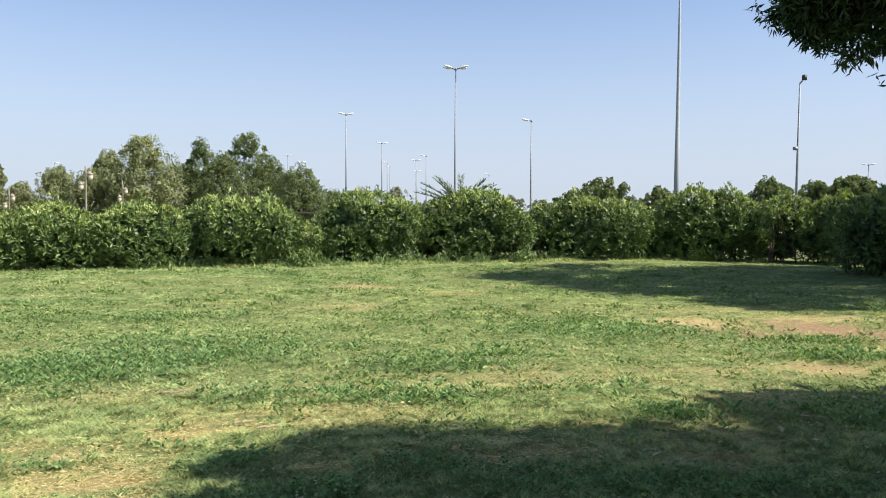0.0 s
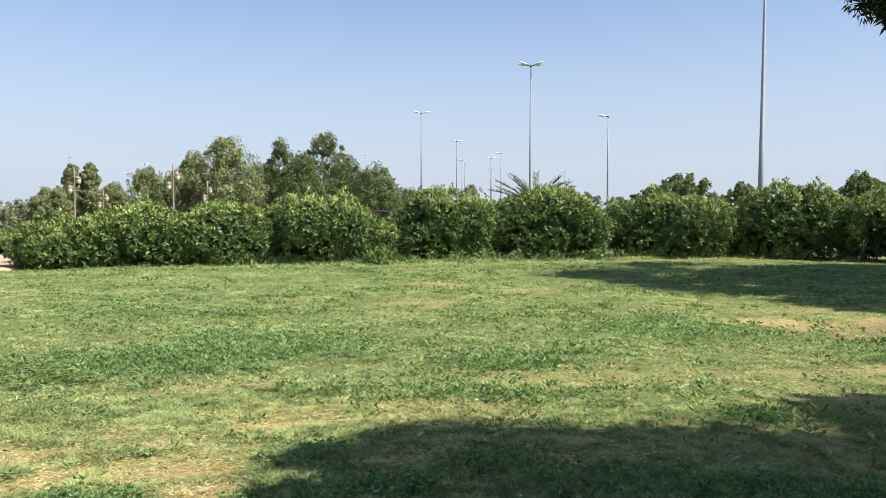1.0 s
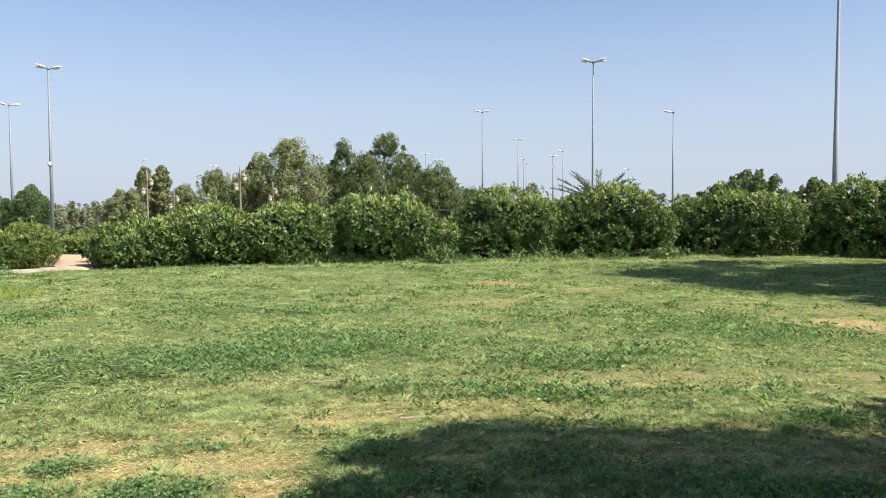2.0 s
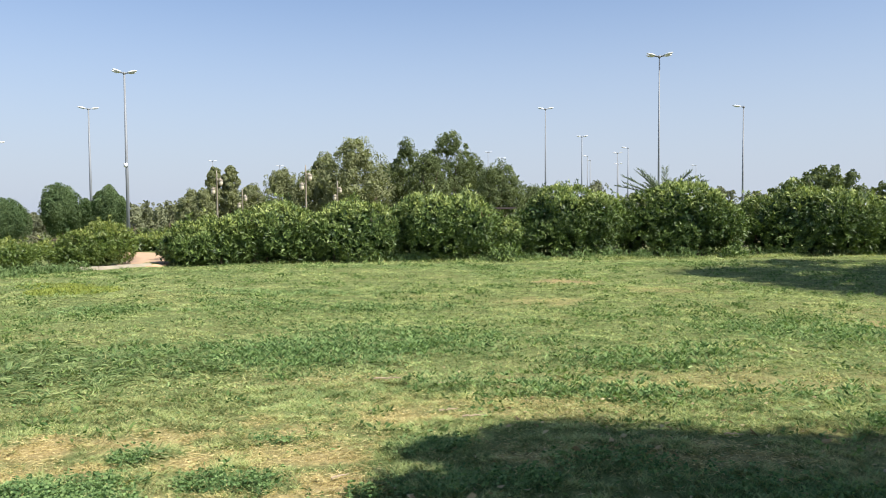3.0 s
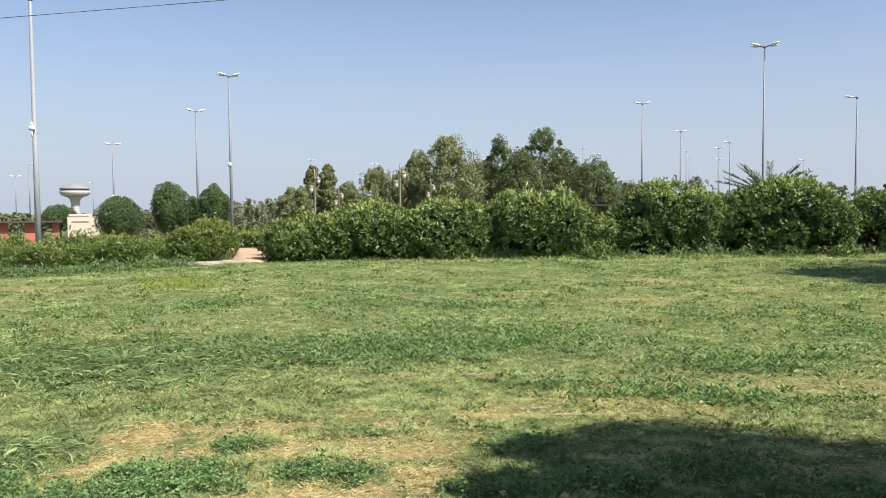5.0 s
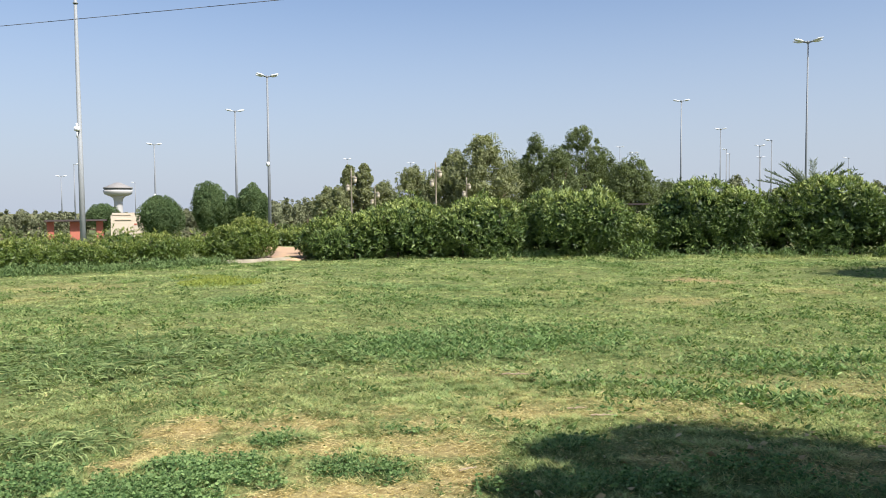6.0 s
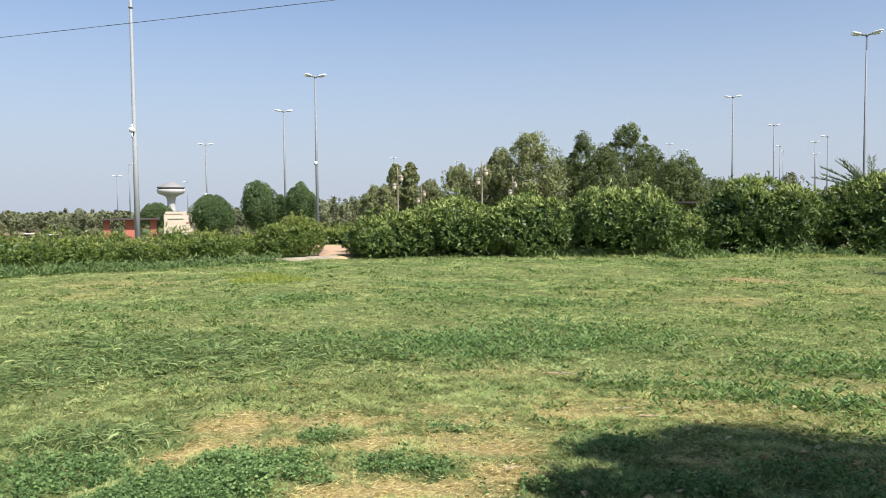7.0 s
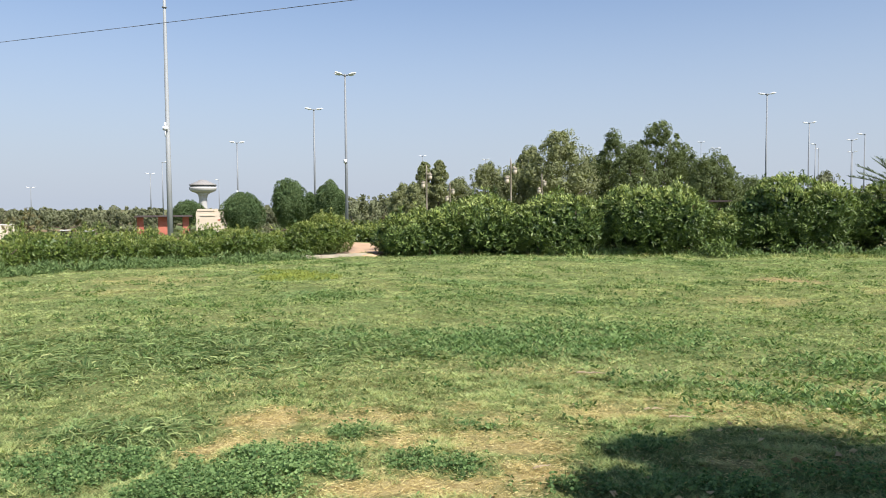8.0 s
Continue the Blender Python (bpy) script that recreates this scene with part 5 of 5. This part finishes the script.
def lying_grass(rows, density, length, width, seed, label, shade=0.0, lift=1.0):
    """Coarse grass whose long blades arch over and lie across one another in ragged patches."""
    rng = np.random.default_rng(seed)
    xs, ys = [], []
    for cx, cy, a, b, turn, s in rows:
        n = int(density * a * b * 6.8 * s)
        u, v = rng.uniform(-1.3, 1.3, n) * a, rng.uniform(-1.3, 1.3, n) * b
        c, q = math.cos(radians(turn)), math.sin(radians(turn))
        xs.append(cx + u * c - v * q)
        ys.append(cy + u * q + v * c)
    x, y = np.concatenate(xs), np.concatenate(ys)
    clump = smooth(crumbs(x, y, 0.3, 7), 0.25, 0.7)
    k = rng.random(len(x)) < patch(x, y, rows, 3.0) * (0.2 + 0.8 * clump)
    x, y, clump = x[k], y[k], clump[k]
    n = len(x)
    t = 6.28 * crumbs(x, y, 0.22, 8) * 1.6 + rng.normal(0, 0.8, n)
    out = np.stack([np.cos(t), np.sin(t)], 1)
    hh = length * rng.uniform(0.45, 1.25, n)
    w = width * rng.uniform(0.6, 1.3, n)
    rise = lift * rng.uniform(0.1, 0.5, n) * (0.5 + 0.6 * clump)
    z = relief(x, y)
    side = np.stack([-np.sin(t), np.cos(t), rng.normal(0, 0.4, n)], 1) * (w / 2)[:, None]
    p = np.stack([x, y, z + 0.005], 1)
    m1 = p + np.concatenate([out * (hh * 0.35)[:, None], (hh * 0.55 * rise)[:, None]], 1)
    m2 = p + np.concatenate([out * (hh * 0.72)[:, None], (hh * 0.62 * rise)[:, None]], 1)
    end = p + np.concatenate([out * hh[:, None], (hh * 0.2 * rise + 0.012)[:, None]], 1)
    v = np.stack([p - side * 0.6, p + side * 0.6, m1 + side, m1 - side, m2 + side * 0.9, m2 - side * 0.9, end], 1).reshape(-1, 3)
    b = np.arange(n)[:, None] * 7
    f = np.concatenate([b + [0, 1, 2], b + [0, 2, 3], b + [3, 2, 4], b + [3, 4, 5], b + [5, 4, 6]])
    tone = np.clip(np.where(rng.random(n) < 0.5 + shade, 0.12, 0.7) + rng.normal(0, 0.14, n) + 0.3 * (clump - 0.5), 0, 1)
    dry = np.clip(rng.normal(-0.05, 0.16, n), 0, 1)
    o = soup("coarse_grass", v, f, M_GRASS, {"dry": np.repeat(dry, 7), "lush": np.repeat(rng.uniform(0.3, 0.8, n) * (0.4 if shade > 0.2 else 1.0), 7), "tone": np.repeat(tone, 7)})
    return tagged(o, label, "grass", kind="stuff")


lying_grass([(-6.2, 5.5, 1.9, 1.2, 35, 1.0), (-4.6, 6.4, 0.9, 0.45, 20, 1.0), (-4.4, 3.2, 0.5, 0.35, 30, 1.0), (-6.3, 3.9, 0.5, 0.4, 0, 0.8)], 3600, 0.16, 0.009, 181,
            "coarse long grass lying over in olive-green tangles", 0.3, 1.25)
lying_grass([r for r in LUSH if 6.0 <= math.hypot(r[0], r[1]) < 16 and r[0] > -6.0 or r[1] > 9], 330, 0.13, 0.0105, 182, "coarse grass lying over in the lawn's lush patches")
lying_grass([(-2.2, 10.2, 3.0, 0.9, 15, 0.5), (1.0, 11.6, 2.6, 0.8, 5, 0.5), (-6.0, 9.0, 1.8, 0.7, 20, 0.5), (0.4, 6.9, 2.2, 0.5, 5, 0.5), (-9.8, 9.4, 1.5, 0.8, 50, 0.5), (-3.5, 5.6, 1.6, 0.6, 20, 0.6), (2.4, 8.6, 2.0, 1.0, 10, 0.6), (-0.8, 8.8, 2.2, 0.9, 10, 0.6), (-5.0, 8.2, 1.6, 0.7, 30, 0.5), (1.3, 6.0, 1.2, 0.4, 5, 0.6), (-1.2, 12.8, 3.5, 1.0, 5, 0.5)], 190, 0.08, 0.011, 183,
            "loose tangles of coarse grass in the mown lawn")


def clumps(n, seed):
    """Small leafy cushions that stand a few centimetres above the mown grass."""
    rng = np.random.default_rng(seed)
    x, y = rng.uniform(-15, 8, n * 3), rng.uniform(4.2, 23, n * 3)
    d = np.hypot(x, y)
    k = lawn_mask(x, y) & (y > -0.48 * x - 0.3) & (y > 1.5 * x - 0.6) & (d > 5) & (rng.random(len(x)) < (0.15 + 0.85 * smooth(fine_wave(x, y, 0.8, 21.0), -0.15, 0.35)) * (1 - bare_at(x, y)) * (1 - dry_at(x, y)) * (1 - 0.5 * smooth(d, 11, 19)))
    x, y, d = x[k], y[k], d[k]
    m = 30
    r = np.repeat(rng.uniform(0.05, 0.2, len(x)), m)
    hh = np.repeat(rng.uniform(0.03, 0.075, len(x)), m)
    tint = np.repeat(rng.uniform(0.25, 0.75, len(x)), m)
    a, u = rng.random(len(r)) * 6.28, np.sqrt(rng.random(len(r)))
    px, py = np.repeat(x, m) + 1.3 * r * u * np.cos(a), np.repeat(y, m) + r * u * np.sin(a)
    pz = relief(px, py) + 0.01 + hh * (1 - u * u) * rng.uniform(0.4, 1.0, len(r))
    axis = np.stack([np.cos(a) * 0.8, np.sin(a) * 0.8, rng.uniform(0.0, 0.9, len(r))], 1) + rng.normal(size=(len(r), 3)) * 0.35
    size = rng.uniform(0.03, 0.07, len(r)) * np.repeat(0.8 + 0.02 * d, m)
    tone = np.clip(tint + np.where(rng.random(len(r)) < 0.5, -0.28, 0.28), 0, 1)
    v, f, at = leaf_cloud(np.stack([px, py, pz], 1), axis, size, size * rng.uniform(0.2, 0.45, len(r)), rng, fold=0.15, extra_tone=tone, simple=True)
    tagged(soup("weeds", v, f, M_CUSHION, at), "low cushions of leafy weeds scattered over the lawn", "weeds", kind="stuff")


clumps(1500, 85)


herb_strip("weeds", [(-10.5, 12.1, 0.95, 0.75, 0.05, 2000), (-11.6, 12.9, 0.9, 0.5, 0.05, 600)], "yellow-green flowering weeds in the lawn", M_YELLOW, 0.05, 86)
herb_strip("weeds", [(4.4, 8.2, 0.5, 0.25, 0.07, 300), (5.1, 8.1, 0.35, 0.3, 0.10, 220), (4.6, 9.3, 0.8, 0.2, 0.05, 300), (1.75, 5.65, 0.26, 0.12, 0.04, 150)], "broad-leaved green weeds at the shadow's edge", M_WEED, 0.06, 87)


# tufts of coarse long grass
def build_tuft(at, r, h, n, seed):
    rng = np.random.default_rng(seed)
    a, q = rng.random(n) * 6.28, rng.random(n) * r
    x, y = q * np.cos(a) * 0.5, q * np.sin(a) * 0.5
    lean = rng.uniform(0.85, 1.5, n)
    hh = h * rng.uniform(0.5, 1.2, n)
    t = a + rng.normal(0, 0.5, n)
    out = np.stack([np.cos(t) * np.sin(lean), np.sin(t) * np.sin(lean), np.cos(lean)], 1) * hh[:, None]
    side = np.stack([-np.sin(t), np.cos(t), 0 * t], 1) * 0.0036
    p = np.stack([x, y, 0 * x - 0.01], 1)
    mid = p + out * 0.6
    end = p + out + np.stack([np.cos(t), np.sin(t), -0.55 + 0 * t], 1) * (hh * 0.35)[:, None]
    end[:, 2] = np.maximum(end[:, 2], 0.006)
    v = np.stack([p - side, p + side, mid + side, mid - side, end], 1).reshape(-1, 3)
    b = np.arange(n)[:, None] * 5
    f = np.concatenate([b + [0, 1, 2], b + [0, 2, 3], b + [3, 2, 4]])
    dry = np.clip(rng.normal(0.1, 0.2, n), 0, 1)
    o = soup("grass_tuft", v, f, M_GRASS, {"dry": np.repeat(dry, 5), "lush": np.repeat(rng.uniform(0.5, 1.0, n), 5), "tone": np.repeat(rng.random(n) * 0.95, 5)})
    o.matrix_world = pose(at[0], at[1], ground_z(*at))
    return tagged(o, "tuft of coarse long green grass standing in the lawn", "grass tuft", "grass tufts in the lawn")


TUFTS = [(-3.0, 4.0, 0.2, 0.15, 130), (-5.1, 6.4, 0.3, 0.24, 150), (-4.7, 6.7, 0.25, 0.2, 110), (-4.4, 3.2, 0.25, 0.2, 140), (-1.65, 6.3, 0.3, 0.2, 120), (0.5, 8.1, 0.28, 0.17, 130), (-2.3, 4.5, 0.12, 0.12, 60),
         (-0.2, 7.4, 0.35, 0.18, 150), (-0.9, 6.6, 0.2, 0.14, 70), (-6.6, 4.3, 0.3, 0.2, 110), (-6.0, 4.0, 0.3, 0.18, 100), (4.3, 8.0, 0.35, 0.2, 150), (3.6, 8.4, 0.3, 0.17, 110)]
first = []
for k, (x, y, r, h, n) in enumerate(TUFTS):
    first.append(build_tuft((x, y), r, h, n, 500 + k))
rng = np.random.default_rng(91)
for k in range(16):
    u, v = rng.normal(0, 1.15), rng.normal(0, 0.75)
    x, y = -6.3 + u * 0.82 - v * 0.57, 5.5 + u * 0.57 + v * 0.82
    copy_thing(first[k % 5], pose(x, y, ground_z(x, y), 0, 0, 360 * rng.random()))
for k in range(30):
    u, v = rng.normal(0, 0.75), rng.normal(0, 0.35)
    x, y = -3.1 + u, 7.4 + v + 0.2 * u
    copy_thing(first[(2, 6, 8, 0)[k % 4]], pose(x, y, ground_z(x, y), 0, 0, 360 * rng.random()))
for k in range(190):
    x, y = rng.uniform(-13, 7), rng.uniform(7.5, 20)
    if float(lush_at(np.array([x]), np.array([y]))[0]) > 0.12:
        copy_thing(first[(2, 6, 8, 0)[k % 4]], pose(x, y, ground_z(x, y), 0, 0, 360 * rng.random()))


# fallen leaves and straw
def litter(n, seed, spot=(-2, 5, 3.3, 9), share=0.5, big=1.0):
    rng = np.random.default_rng(seed)
    x, y = rng.uniform(-8, 7, n), rng.uniform(3, 18, n)
    near = rng.random(n) < share
    x[near], y[near] = rng.uniform(spot[0], spot[1], near.sum()), rng.uniform(spot[2], spot[3], near.sum())
    p = np.stack([x, y, relief(x, y) + rng.uniform(0.015, 0.05, n)], 1)
    a = rng.random(n) * 6.28
    axis = np.stack([np.cos(a), np.sin(a), rng.normal(0, 0.25, n)], 1)
    size = big * rng.uniform(0.018, 0.042, n)
    v, f, at = leaf_cloud(p, axis, size, size * rng.uniform(0.25, 0.6, n), rng)
    tagged(soup("leaf_litter", v, f, M_LITTER, at), "dry brown fallen leaves and bits of straw on the lawn", "leaf litter", kind="stuff")


litter(700, 95)
litter(90, 96, (-1.2, 4.0, 3.6, 6.4), 1.0, 1.9)
litter(260, 97, (-0.9, 3.6, 3.4, 6.0), 1.0, 1.2)


# dead twigs
def build_twig(at, length, turn, seed):
    rng = np.random.default_rng(seed)
    bm = bmesh.new()
    pts = [Vector((length * (q / 5 - 0.5), 0.06 * length * math.sin(2.2 * q / 5 + seed) + rng.normal(0, 0.012) * length, 0.022 + 0.006 * (q % 2))) for q in range(6)]
    for q, (a, b) in enumerate(zip(pts, pts[1:])):
        cone(bm, a, b, 0.0075 - 0.0009 * q, 0.0066 - 0.0009 * q, 6)
    cone(bm, pts[2], pts[2] + Vector((0.16 * length, 0.13 * length, 0.012)), 0.004, 0.0022, 5)
    me = bpy.data.meshes.new("twig")
    bm.to_mesh(me)
    bm.free()
    me.materials.append(M_DEADWOOD)
    o = new("twig", me)
    o.matrix_world = pose(at[0], at[1], ground_z(*at), 0, 0, turn)
    return tagged(o, "thin pale dead twig lying on the lawn", "twig", "dead twigs on the lawn")


for k, (x, y, length, turn) in enumerate(((1.34, 4.72, 0.1, 50), (1.43, 4.51, 0.17, -12), (-1.43, 5.47, 0.15, 28), (-1.65, 6.28, 0.2, 40), (0.57, 5.21, 0.12, 5), (-1.64, 3.86, 0.11, 60), (-2.18, 6.31, 0.3, 25), (2.75, 5.59, 0.24, -10), (-1.2, 5.32, 0.17, 20))):
    build_twig((x, y), length, turn, 600 + k)
